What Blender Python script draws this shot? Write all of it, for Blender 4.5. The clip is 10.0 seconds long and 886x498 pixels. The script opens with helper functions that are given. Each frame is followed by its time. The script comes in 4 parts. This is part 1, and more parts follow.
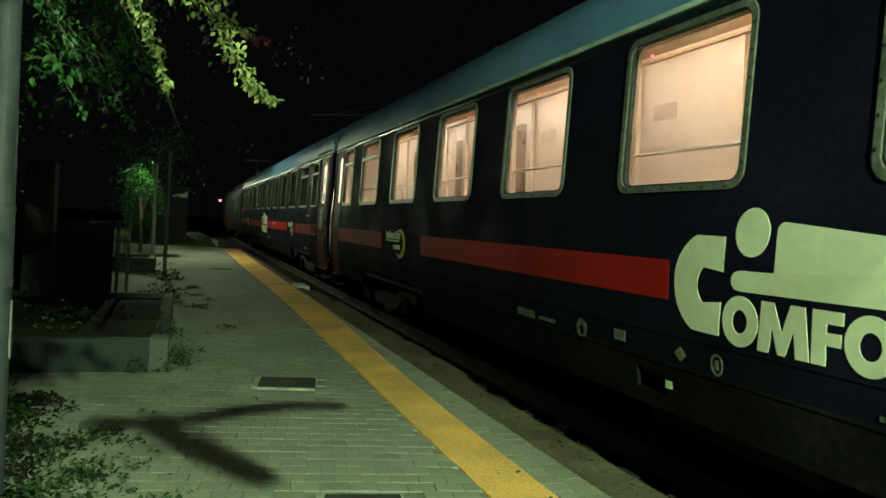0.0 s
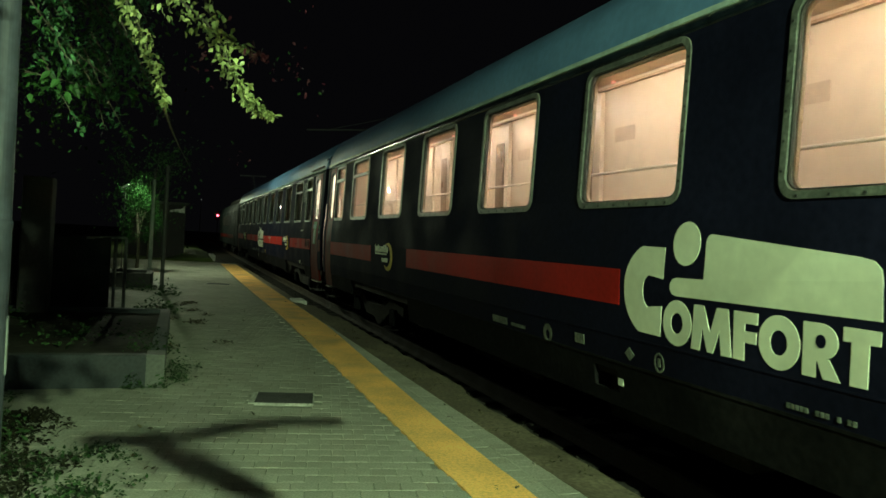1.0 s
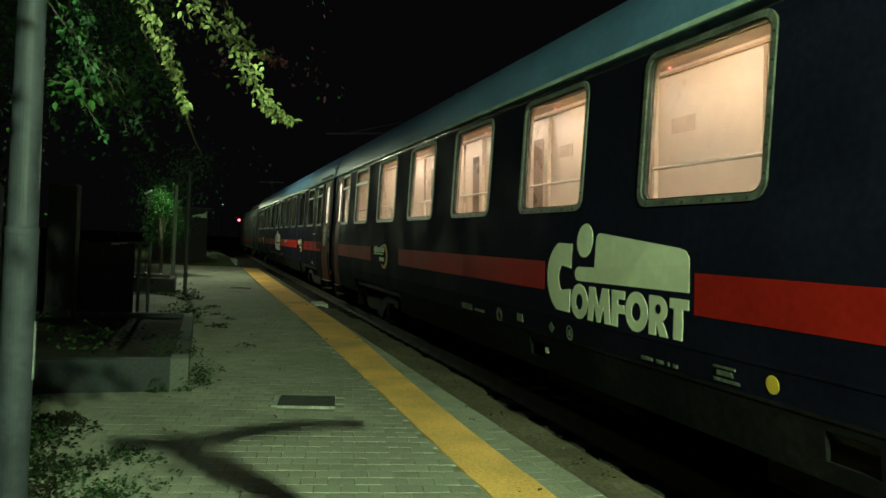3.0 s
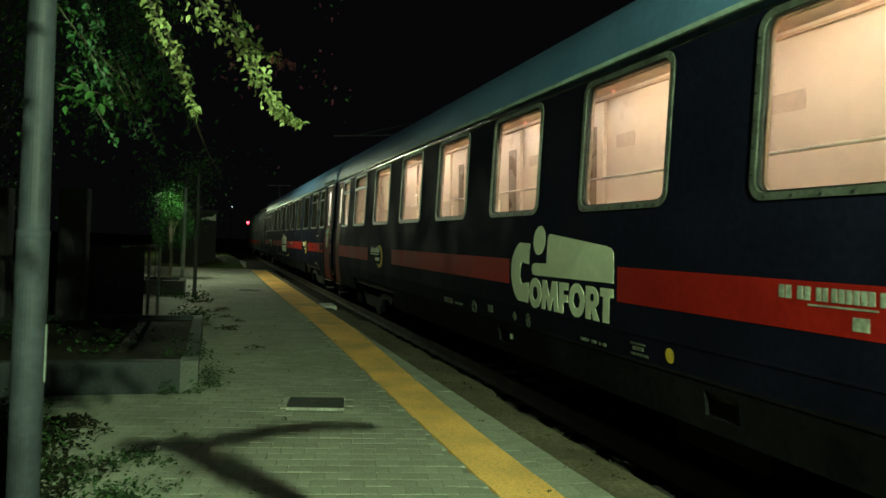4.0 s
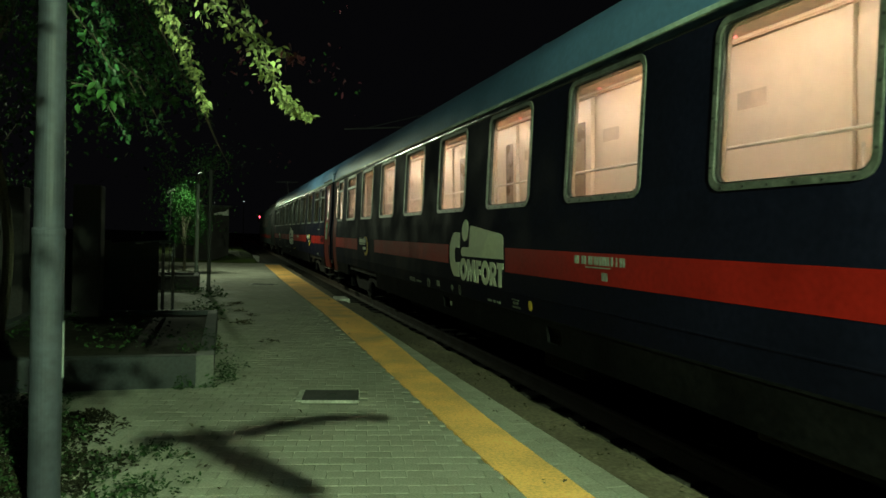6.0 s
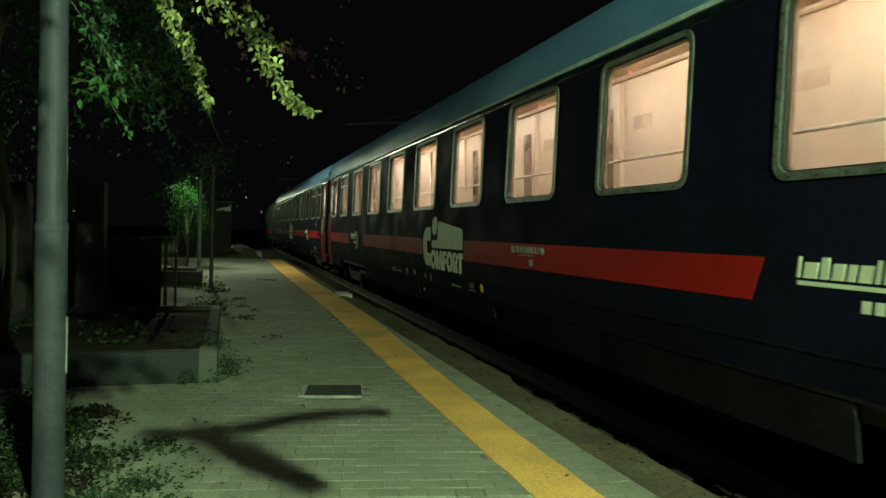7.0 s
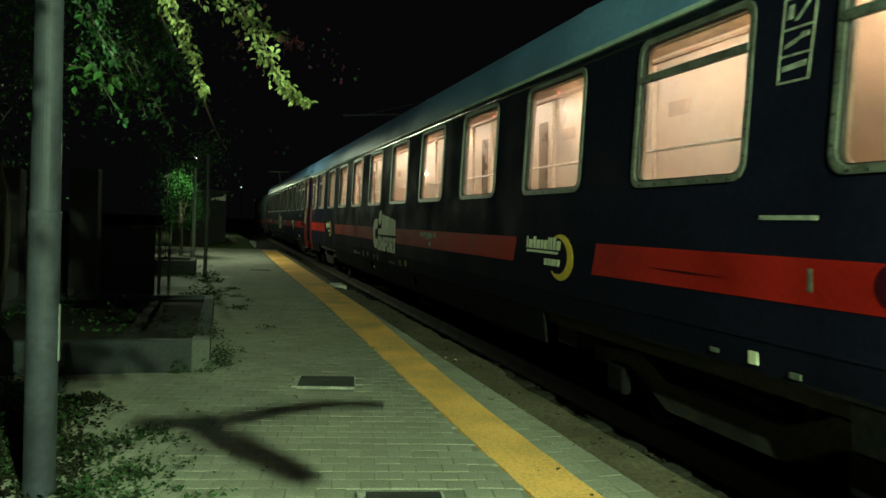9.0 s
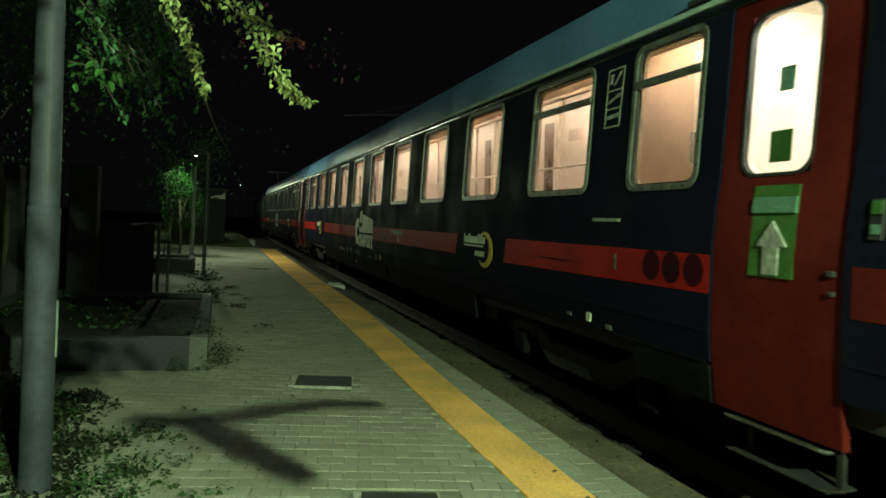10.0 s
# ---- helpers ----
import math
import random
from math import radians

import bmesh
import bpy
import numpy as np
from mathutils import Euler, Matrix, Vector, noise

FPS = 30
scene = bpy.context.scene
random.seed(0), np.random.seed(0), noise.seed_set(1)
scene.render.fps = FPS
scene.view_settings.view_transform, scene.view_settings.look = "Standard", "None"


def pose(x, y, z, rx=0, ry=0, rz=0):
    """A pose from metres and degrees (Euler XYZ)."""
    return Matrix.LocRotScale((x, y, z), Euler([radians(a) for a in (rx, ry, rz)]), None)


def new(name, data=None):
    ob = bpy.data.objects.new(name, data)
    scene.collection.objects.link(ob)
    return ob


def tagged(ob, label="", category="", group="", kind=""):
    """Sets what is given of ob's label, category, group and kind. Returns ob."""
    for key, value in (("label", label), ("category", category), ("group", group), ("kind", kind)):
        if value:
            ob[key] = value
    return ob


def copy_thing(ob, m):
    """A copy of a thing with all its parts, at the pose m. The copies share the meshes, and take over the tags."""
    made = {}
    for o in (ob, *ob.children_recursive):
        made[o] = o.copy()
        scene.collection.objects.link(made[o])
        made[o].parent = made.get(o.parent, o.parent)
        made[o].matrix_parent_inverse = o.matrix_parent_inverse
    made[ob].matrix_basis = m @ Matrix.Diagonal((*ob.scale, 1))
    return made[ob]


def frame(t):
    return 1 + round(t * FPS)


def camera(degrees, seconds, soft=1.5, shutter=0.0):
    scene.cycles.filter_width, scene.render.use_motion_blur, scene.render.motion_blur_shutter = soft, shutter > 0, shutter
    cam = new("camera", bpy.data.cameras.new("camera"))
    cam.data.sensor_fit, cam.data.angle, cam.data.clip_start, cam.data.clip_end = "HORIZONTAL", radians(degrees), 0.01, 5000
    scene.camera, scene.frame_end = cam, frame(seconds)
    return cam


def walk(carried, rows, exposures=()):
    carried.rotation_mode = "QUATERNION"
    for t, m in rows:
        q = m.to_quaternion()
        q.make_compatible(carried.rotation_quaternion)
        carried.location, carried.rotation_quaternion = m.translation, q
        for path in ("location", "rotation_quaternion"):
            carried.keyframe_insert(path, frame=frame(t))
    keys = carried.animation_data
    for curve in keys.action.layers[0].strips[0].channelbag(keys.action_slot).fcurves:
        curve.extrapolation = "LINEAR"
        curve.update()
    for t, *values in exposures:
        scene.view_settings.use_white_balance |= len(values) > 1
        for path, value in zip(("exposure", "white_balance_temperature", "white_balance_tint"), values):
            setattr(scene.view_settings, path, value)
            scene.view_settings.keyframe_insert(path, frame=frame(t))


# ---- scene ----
cam = camera(63.8, 10.0, soft=1.6, shutter=0.4)
EYE = (0.0, 0.0, 1.5)
PATH = [(0, -20.03, -1.63, -3.57), (0.5, -20.37, -1.53, -3.76), (1, -20.23, -0.47, -3.37), (1.5, -19.6, -0.18, -3.33),
        (2, -18.71, -0.45, -3.13), (2.5, -18.79, -0.46, -2.84), (4, -17.96, -0.3, -2.51), (4.5, -17.75, -0.38, -2.44),
        (5, -18.13, -0.31, -2.57), (5.5, -17.42, -0.65, -1.97), (7, -16.82, -1.4, -1.56), (7.5, -16.84, -1.48, -1.67),
        (8, -17.15, -1.78, -1.65), (8.5, -17.11, -1.89, -2.16), (9, -17.22, -1.97, -2.38), (9.5, -17.41, -1.94, -2.82),
        (10, -17.28, -1.89, -3.06)]
walk(cam, [(t, pose(*EYE, 90 + pitch, roll, yaw)) for t, yaw, pitch, roll in PATH])

# ---- light ----
world = bpy.data.worlds.new("night")
scene.world = world
world.use_nodes = True
world.node_tree.nodes["Background"].inputs[0].default_value = (0.48, 0.48, 0.58, 1)
world.node_tree.nodes["Background"].inputs[1].default_value = 0.0036
LAMP_GREEN = (0.68, 1.0, 0.54)
LAMP_MAIN = (1.5, -3.2, 4.0)
LAMP_FAR = (-0.93, 26.1, 3.60)
LAMP_LAST = (-0.81, 57.0, 3.75)


def lamp_light(name, place, watts, radius, colour):
    data = bpy.data.lights.new(name, "POINT")
    data.energy, data.shadow_soft_size, data.color = watts, radius, colour
    ob = new(name, data)
    ob.location = place
    return ob


lamp_light("lamp_light", LAMP_MAIN, 3450, 0.05, LAMP_GREEN)
for place, watts in ((LAMP_FAR, 560), (LAMP_LAST, 420)):
    lamp_light("lamp_light", place, watts, 0.04, (0.82, 1.0, 0.64))
scene.view_settings.exposure = 0.0

# ---- materials ----


def material(name, colour, rough=0.6, metal=0.0, grain=40.0, var=0.25, bump=0.1, stain=3.0, stain_amount=0.25, island=0.0,
             emit=0.0, emit_colour=None, coat=0.0, by_object=0.0, spec=0.5):
    m = bpy.data.materials.new(name)
    m.use_nodes = True
    t = m.node_tree
    b = t.nodes["Principled BSDF"]
    link = t.links.new
    pos = t.nodes.new("ShaderNodeTexCoord")
    n1 = t.nodes.new("ShaderNodeTexNoise")
    n2 = t.nodes.new("ShaderNodeTexNoise")
    n1.inputs["Scale"].default_value, n1.inputs["Detail"].default_value = grain, 4
    n2.inputs["Scale"].default_value, n2.inputs["Detail"].default_value = stain, 5
    link(pos.outputs["Object"], n1.inputs["Vector"])
    link(pos.outputs["Object"], n2.inputs["Vector"])

    def scaled(source, amount):
        r = t.nodes.new("ShaderNodeMapRange")
        r.inputs["From Min"].default_value, r.inputs["From Max"].default_value = 0.3, 0.7
        r.inputs["To Min"].default_value, r.inputs["To Max"].default_value = 1 - amount, 1 + amount
        link(source, r.inputs["Value"])
        return r.outputs["Result"]

    def times(a, b2):
        x = t.nodes.new("ShaderNodeMath")
        x.operation = "MULTIPLY"
        link(a, x.inputs[0])
        link(b2, x.inputs[1])
        return x.outputs[0]

    value = times(scaled(n1.outputs["Fac"], var), scaled(n2.outputs["Fac"], stain_amount))
    if island or by_object:
        src = t.nodes.new("ShaderNodeNewGeometry").outputs["Random Per Island"] if island else t.nodes.new("ShaderNodeObjectInfo").outputs["Random"]
        r = t.nodes.new("ShaderNodeMapRange")
        r.inputs["To Min"].default_value, r.inputs["To Max"].default_value = 1 - (island or by_object), 1 + (island or by_object)
        link(src, r.inputs["Value"])
        value = times(value, r.outputs["Result"])
    mix = t.nodes.new("ShaderNodeVectorMath")
    mix.operation = "SCALE"
    mix.inputs[0].default_value = colour
    link(value, mix.inputs["Scale"])
    link(mix.outputs[0], b.inputs["Base Color"])
    rr = t.nodes.new("ShaderNodeMath")
    rr.operation = "MULTIPLY"
    rr.use_clamp = True
    rr.inputs[1].default_value = rough
    link(scaled(n2.outputs["Fac"], 0.25), rr.inputs[0])
    link(rr.outputs[0], b.inputs["Roughness"])
    b.inputs["Metallic"].default_value = metal
    b.inputs["Coat Weight"].default_value = coat
    b.inputs["Specular IOR Level"].default_value = spec
    if bump:
        bp = t.nodes.new("ShaderNodeBump")
        bp.inputs["Strength"].default_value, bp.inputs["Distance"].default_value = bump, 0.01
        link(n1.outputs["Fac"], bp.inputs["Height"])
        link(bp.outputs[0], b.inputs["Normal"])
    if emit:
        b.inputs["Emission Color"].default_value = (*(emit_colour or colour), 1)
        b.inputs["Emission Strength"].default_value = emit
    return m


def glass_material():
    m = bpy.data.materials.new("window_glass")
    m.use_nodes = True
    b = m.node_tree.nodes["Principled BSDF"]
    b.inputs["Transmission Weight"].default_value, b.inputs["Roughness"].default_value = 1.0, 0.0
    b.inputs["IOR"].default_value, b.inputs["Base Color"].default_value = 1.05, (0.97, 0.98, 0.96, 1)
    return m


PAVER = material("concrete_paver", (0.285, 0.28, 0.235), 0.85, grain=60, var=0.25, bump=0.22, stain=0.9, stain_amount=0.22, island=0.12, spec=0.3)
PAVER_ONE = material("concrete_paver_single", (0.285, 0.28, 0.235), 0.85, grain=60, var=0.25, bump=0.22, stain=0.9, stain_amount=0.22, by_object=0.12, spec=0.3)
JOINT = material("joint_sand", (0.225, 0.23, 0.19), 0.95, grain=80, bump=0.3, spec=0.2)
YELLOW = material("yellow_paint", (0.86, 0.475, 0.15), 0.7, grain=50, var=0.2, bump=0.25, stain=1.3, stain_amount=0.3, spec=0.3)
KERB = material("weathered_kerb", (0.115, 0.096, 0.066), 0.9, grain=30, var=0.35, bump=0.5, stain=1.4, stain_amount=0.4, spec=0.2)
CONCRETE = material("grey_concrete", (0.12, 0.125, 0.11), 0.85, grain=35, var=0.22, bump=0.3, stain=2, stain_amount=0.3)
# planter concrete: the shade it stands in is put into this near-black colour
STONE = material("shade_dark_concrete", (0.031, 0.036, 0.041), 0.85, grain=35, var=0.25, bump=0.3, stain=2, stain_amount=0.35)
WHITEWASH = material("worn_white_paint", (0.6, 0.6, 0.55), 0.8, grain=25, var=0.25, bump=0.2, stain=5, stain_amount=0.3)
IRON = material("dark_cast_iron", (0.05, 0.05, 0.05), 0.75, metal=0.3, grain=60, bump=0.5)
CEMENT = material("pale_cement", (0.36, 0.36, 0.32), 0.85, grain=40, var=0.3, bump=0.3, stain=6, stain_amount=0.35)
POLE_PAINT = material("grey_pole_paint", (0.044, 0.049, 0.064), 0.6, grain=25, var=0.15, bump=0.1, stain=4, stain_amount=0.3, spec=0.3)
POLE_PALE = material("pale_galvanised_steel", (0.19, 0.21, 0.20), 0.6, metal=0.1, grain=25, var=0.2, bump=0.1)
NAVY = material("navy_coach_paint", (0.0078, 0.0082, 0.0195), 0.7, grain=20, var=0.2, bump=0.02, stain=1.2, stain_amount=0.3, spec=0.02)
RED = material("red_coach_paint", (0.33, 0.013, 0.009), 0.5, grain=20, var=0.12, bump=0.02, stain=1.5, stain_amount=0.22, spec=0.08)
DOOR_RED = material("dull_red_door_paint", (0.105, 0.0125, 0.0105), 0.55, grain=20, var=0.12, bump=0.02, stain=1.5, stain_amount=0.3, spec=0.05)
ROOF = material("grey_roof_paint", (0.13, 0.26, 0.47), 0.4, grain=14, var=0.1, bump=0.03, stain=0.8, stain_amount=0.2, spec=0.6)
CREAM = material("pale_green_gutter_paint", (0.46, 0.58, 0.55), 0.22, grain=20, var=0.12, bump=0.05, stain=3, stain_amount=0.2)
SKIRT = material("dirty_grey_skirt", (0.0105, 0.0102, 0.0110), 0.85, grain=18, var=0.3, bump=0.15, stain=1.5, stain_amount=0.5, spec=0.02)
UNDER = material("brake_dust_black", (0.030, 0.027, 0.024), 0.85, grain=25, var=0.4, bump=0.3, stain=2, stain_amount=0.5, spec=0.2)
ALU = material("aluminium_frame", (0.135, 0.148, 0.130), 0.5, metal=0.3, grain=40, var=0.3, bump=0.1, stain=7, stain_amount=0.4)
RUBBER = material("black_rubber", (0.02, 0.02, 0.02), 0.7, grain=60, bump=0.1)
DECAL = material("white_vinyl", (0.66, 0.70, 0.56), 0.7, grain=12, var=0.06, bump=0.02, stain=2, stain_amount=0.12, spec=0.9)
MOON = material("yellow_vinyl", (0.62, 0.42, 0.05), 0.6, grain=12, var=0.08, bump=0.02, stain=2, stain_amount=0.12, spec=0.3)
MARK = material("faded_white_marking", (0.30, 0.32, 0.28), 0.7, grain=30, var=0.4, bump=0.02, stain=8, stain_amount=0.4)
MARK_DIM = material("worn_grey_marking", (0.11, 0.125, 0.105), 0.7, grain=30, var=0.5, bump=0.02, stain=8, stain_amount=0.5)
GREEN = material("green_vinyl", (0.045, 0.13, 0.025), 0.6, grain=30, var=0.15, bump=0.02)
DARK_MARK = material("dark_sticker", (0.035, 0.004, 0.010), 0.7, grain=30, var=0.2, bump=0.02, spec=0.05)
STICKER = material("grey_green_sticker", (0.10, 0.22, 0.16), 0.6, grain=40, var=0.25, bump=0.02)
BEIGE = material("beige_laminate", (0.77, 0.65, 0.51), 0.33, grain=9, var=0.04, bump=0.02, stain=0.8, stain_amount=0.06)
TAN = material("tan_laminate", (0.52, 0.37, 0.24), 0.4, grain=9, var=0.06, bump=0.02, stain=0.8, stain_amount=0.08)
REVEAL = material("tan_window_reveal", (0.50, 0.39, 0.29), 0.6, grain=12, var=0.08, bump=0.02, spec=0.2)
BEIGE_DARK = material("brown_door_glass", (0.28, 0.20, 0.13), 0.3, grain=9, var=0.1, bump=0.0)
CEIL_IN = material("cream_ceiling_panel", (0.64, 0.51, 0.38), 0.6, grain=9, var=0.05, bump=0.02)
RAIL_IN = material("pale_handrail", (0.92, 0.82, 0.70), 0.35, grain=20, var=0.05, bump=0.0)
VESTIBULE = material("white_vestibule_panel", (0.82, 0.78, 0.68), 0.5, grain=9, var=0.05, bump=0.02)
LIT = material("lit_corridor_tube", (1.0, 0.80, 0.58), 0.5, bump=0, emit=56.0, emit_colour=(1.0, 0.92, 0.79))
LIT_WHITE = material("lit_vestibule_tube", (1.0, 0.92, 0.76), 0.5, bump=0, emit=72.0, emit_colour=(1.0, 0.92, 0.78))
WET = material("glossy_cantrail_paint", (0.010, 0.015, 0.021), 0.13, grain=9, var=0.3, bump=0.9, stain=5, stain_amount=0.5, spec=1.0)
UNLIT = material("unlit_tube", (0.6, 0.6, 0.55), 0.5, bump=0)
GLASS = glass_material()
RUST = material("rusty_rail", (0.05, 0.035, 0.025), 0.7, metal=0.2, grain=40, var=0.3, bump=0.2)
STEEL = material("worn_steel", (0.35, 0.34, 0.32), 0.4, metal=0.9, grain=40, var=0.3, bump=0.1)
BALLAST = material("ballast_stone", (0.030, 0.026, 0.021), 0.95, grain=18, var=0.5, bump=0.9, stain=1.2, stain_amount=0.4, island=0.4, spec=0.15)
EARTH = material("dark_earth", (0.026, 0.024, 0.018), 0.95, grain=8, var=0.4, bump=0.6, stain=0.5, stain_amount=0.4, spec=0.15)
GRASS = material("verge_grass", (0.06, 0.085, 0.025), 0.9, grain=14, var=0.5, bump=0.6, stain=0.4, stain_amount=0.4, island=0.4, spec=0.2)
# near-black fence and plaster: the yard's shade is put into these colours
FENCE = material("shade_dark_fence", (0.012, 0.011, 0.011), 0.85, grain=20, var=0.3, bump=0.2, by_object=0.25)
PILLAR = material("stained_plaster_in_shade", (0.027, 0.024, 0.025), 0.9, grain=20, var=0.25, bump=0.3, stain=2.5, stain_amount=0.4)
BARK = material("woody_stem", (0.06, 0.052, 0.035), 0.9, grain=40, var=0.4, bump=0.4)
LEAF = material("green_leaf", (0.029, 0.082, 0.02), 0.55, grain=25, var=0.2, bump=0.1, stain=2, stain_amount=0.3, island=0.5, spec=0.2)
# LEAF_PALE is the climber's leaf brightened for lamp light, LEAF_MID dimmed for half shade
LEAF_PALE = material("lamp_lit_leaf", (0.225, 0.265, 0.10), 0.5, grain=25, var=0.2, bump=0.1, stain=2, stain_amount=0.25, island=0.4, spec=0.4)
LEAF_MID = material("half_shade_leaf", (0.033, 0.092, 0.036), 0.45, grain=25, var=0.2, bump=0.1, stain=2, stain_amount=0.4, island=0.6, spec=0.25)
LEAF_DEEP = material("deep_green_leaf", (0.012, 0.052, 0.009), 0.6, grain=25, var=0.2, bump=0.1, stain=2, stain_amount=0.3, island=0.5, spec=0.12)
BRACT = material("magenta_bract", (0.075, 0.010, 0.024), 0.6, grain=25, var=0.2, bump=0.1, stain=2, stain_amount=0.3, island=0.4)
WEED = material("dull_weed_leaf", (0.026, 0.056, 0.019), 0.6, grain=25, var=0.3, bump=0.1, stain=3, stain_amount=0.4, island=0.5, spec=0.15)
LITTER = material("dry_leaf", (0.05, 0.045, 0.02), 0.85, grain=25, var=0.3, bump=0.2, island=0.4)
# soil and litter under the weeds, with the shade there put into the colour
DARK_LITTER = material("shade_dark_litter", (0.016, 0.016, 0.009), 0.95, grain=25, var=0.4, bump=0.2, island=0.4, spec=0.1)
RED_DOT = material("glowing_red_dot", (0.9, 0.25, 0.2), 0.4, bump=0, emit=1.6, emit_colour=(1.0, 0.30, 0.25))
SIGNAL_RED = material("red_signal_lens", (0.8, 0.03, 0.04), 0.3, bump=0, emit=14.0, emit_colour=(1.0, 0.06, 0.10))
FAR_WHITE = material("far_lamp_glass", (0.9, 0.95, 0.9), 0.3, bump=0, emit=7.0, emit_colour=(0.9, 1.0, 0.9))
LAMP_GLASS = material("lamp_diffuser", (0.9, 0.95, 0.85), 0.3, bump=0, emit=1.2, emit_colour=LAMP_GREEN)
LOCO = material("dull_green_grey_paint", (0.022, 0.028, 0.027), 0.6, grain=20, var=0.15, bump=0.02, stain=1.2, stain_amount=0.3, spec=0.05)

# ---- mesh helpers ----


def part(name, bm, mat, parent=None, label="", smooth=False):
    me = bpy.data.meshes.new(name)
    bm.to_mesh(me)
    bm.free()
    me.materials.append(mat)
    if smooth:
        for f in me.polygons:
            f.use_smooth = True
    ob = new(name, me)
    if parent is not None:
        ob.parent = parent
    if label:
        tagged(ob, label)
    return ob


def again(src, name, parent, place=(0, 0, 0)):
    ob = new(name, src.data)
    ob.parent = parent
    ob.location = place
    return ob


def thing(name, label, category, group="", kind=""):
    return tagged(new(name), label, category, group, kind)


def add_box(bm, x0, x1, y0, y1, z0, z1, bevel=0.0):
    r = bmesh.ops.create_cube(bm, size=1)
    for v in r["verts"]:
        v.co = Vector(((x0 + x1) / 2 + v.co.x * (x1 - x0), (y0 + y1) / 2 + v.co.y * (y1 - y0), (z0 + z1) / 2 + v.co.z * (z1 - z0)))
    if bevel:
        edges = {e for v in r["verts"] for e in v.link_edges}
        bmesh.ops.bevel(bm, geom=list(edges), offset=bevel, segments=2, affect="EDGES", profile=0.5)
    return bm


def box(x0, x1, y0, y1, z0, z1, bevel=0.0):
    return add_box(bmesh.new(), x0, x1, y0, y1, z0, z1, bevel)


def add_tube(bm, points, r0, r1=None, sides=10, caps=True):
    pts = [Vector(p) for p in points]
    r1 = r0 if r1 is None else r1
    rings = []
    for i, p in enumerate(pts):
        d = (pts[min(i + 1, len(pts) - 1)] - pts[max(i - 1, 0)]).normalized()
        a = d.orthogonal().normalized() if not rings else (axis - d * axis.dot(d)).normalized()
        axis = a
        b = d.cross(a)
        r = r0 + (r1 - r0) * i / max(1, len(pts) - 1)
        rings.append([bm.verts.new(p + (a * math.cos(q) + b * math.sin(q)) * r) for q in [k * math.tau / sides for k in range(sides)]])
    for u, v in zip(rings, rings[1:]):
        for k in range(sides):
            bm.faces.new((u[k], u[(k + 1) % sides], v[(k + 1) % sides], v[k]))
    if caps:
        bm.faces.new(rings[0][::-1])
        bm.faces.new(rings[-1])
    return bm


def tube(points, r0, r1=None, sides=10):
    return add_tube(bmesh.new(), points, r0, r1, sides)


def lathe(profile, axis="z", sides=24, centre=(0, 0, 0)):
    """A turned form: (radius, height) pairs about an axis."""
    bm = bmesh.new()
    c = Vector(centre)
    rings = []
    for r, h in profile:
        ring = []
        for k in range(sides):
            q = k * math.tau / sides
            u, v = r * math.cos(q), r * math.sin(q)
            ring.append(bm.verts.new(c + (Vector((u, v, h)) if axis == "z" else Vector((h, u, v)))))
        rings.append(ring)
    for a, b in zip(rings, rings[1:]):
        for k in range(sides):
            bm.faces.new((a[k], a[(k + 1) % sides], b[(k + 1) % sides], b[k]))
    bm.faces.new(rings[0][::-1])
    bm.faces.new(rings[-1])
    bmesh.ops.recalc_face_normals(bm, faces=bm.faces[:])
    return bm


def rounded(a0, a1, z0, z1, r, n=5):
    pts = []
    for ca, cz, q0 in ((a1 - r, z1 - r, 0), (a0 + r, z1 - r, 90), (a0 + r, z0 + r, 180), (a1 - r, z0 + r, 270)):
        for k in range(n + 1):
            q = radians(q0 + 90 * k / n)
            pts.append((ca + r * math.cos(q), cz + r * math.sin(q)))
    return pts


def add_prism(bm, pts, x0, x1):
    """A flat shape given in (along, up), from depth x0 to x1."""
    f = [bm.verts.new((x0, a, z)) for a, z in pts]
    b = [bm.verts.new((x1, a, z)) for a, z in pts]
    bm.faces.new(f)
    bm.faces.new(b[::-1])
    n = len(pts)
    for i in range(n):
        bm.faces.new((f[i], f[(i + 1) % n], b[(i + 1) % n], b[i]))
    bmesh.ops.recalc_face_normals(bm, faces=bm.faces[:])
    return bm


def prism(pts, x0, x1):
    return add_prism(bmesh.new(), pts, x0, x1)


def ring_prism(outer, inner, x0, x1):
    bm = bmesh.new()
    n = len(outer)
    rows = [[bm.verts.new((x, a, z)) for a, z in loop] for loop, x in ((outer, x0), (inner, x0), (inner, x1), (outer, x1))]
    for u, v in zip(rows, rows[1:] + rows[:1]):
        for i in range(n):
            bm.faces.new((u[i], u[(i + 1) % n], v[(i + 1) % n], v[i]))
    bmesh.ops.recalc_face_normals(bm, faces=bm.faces[:])
    return bm


# ---- coach: local x into the train, y forward, z from 1.5 m above the platform ----
SIDE_X, RAIL = 3.108, -0.24
CANT = -2.3
W = 2.82
PROFILE = [(0.055, -1.17), (0.016, -0.82), (0.0, -0.62), (0.0, -0.1), (0.02, 0.18), (0.052, 0.42), (0.12, 1.48), (0.13, 1.60), (0.17, 1.90), (0.275, 2.075), (0.46, 2.225), (0.8, 2.37), (1.41, 2.45)]


def side_x(z):
    for (xa, za), (xb, zb) in zip(PROFILE, PROFILE[1:]):
        if za <= z <= zb:
            return xa + (xb - xa) * (z - za) / (zb - za)
    return PROFILE[0][0]


FULL = [8.80 - 2.168 * k for k in range(8)]
WINDOWS = [(a - 1.31, a + 0.015, False) for a in FULL] + [(9.67, 10.96, True), (11.66, 12.54, True), (-9.86, -8.55, True), (-11.42, -10.51, True)]
WIN_Z = (0.352, 1.515)
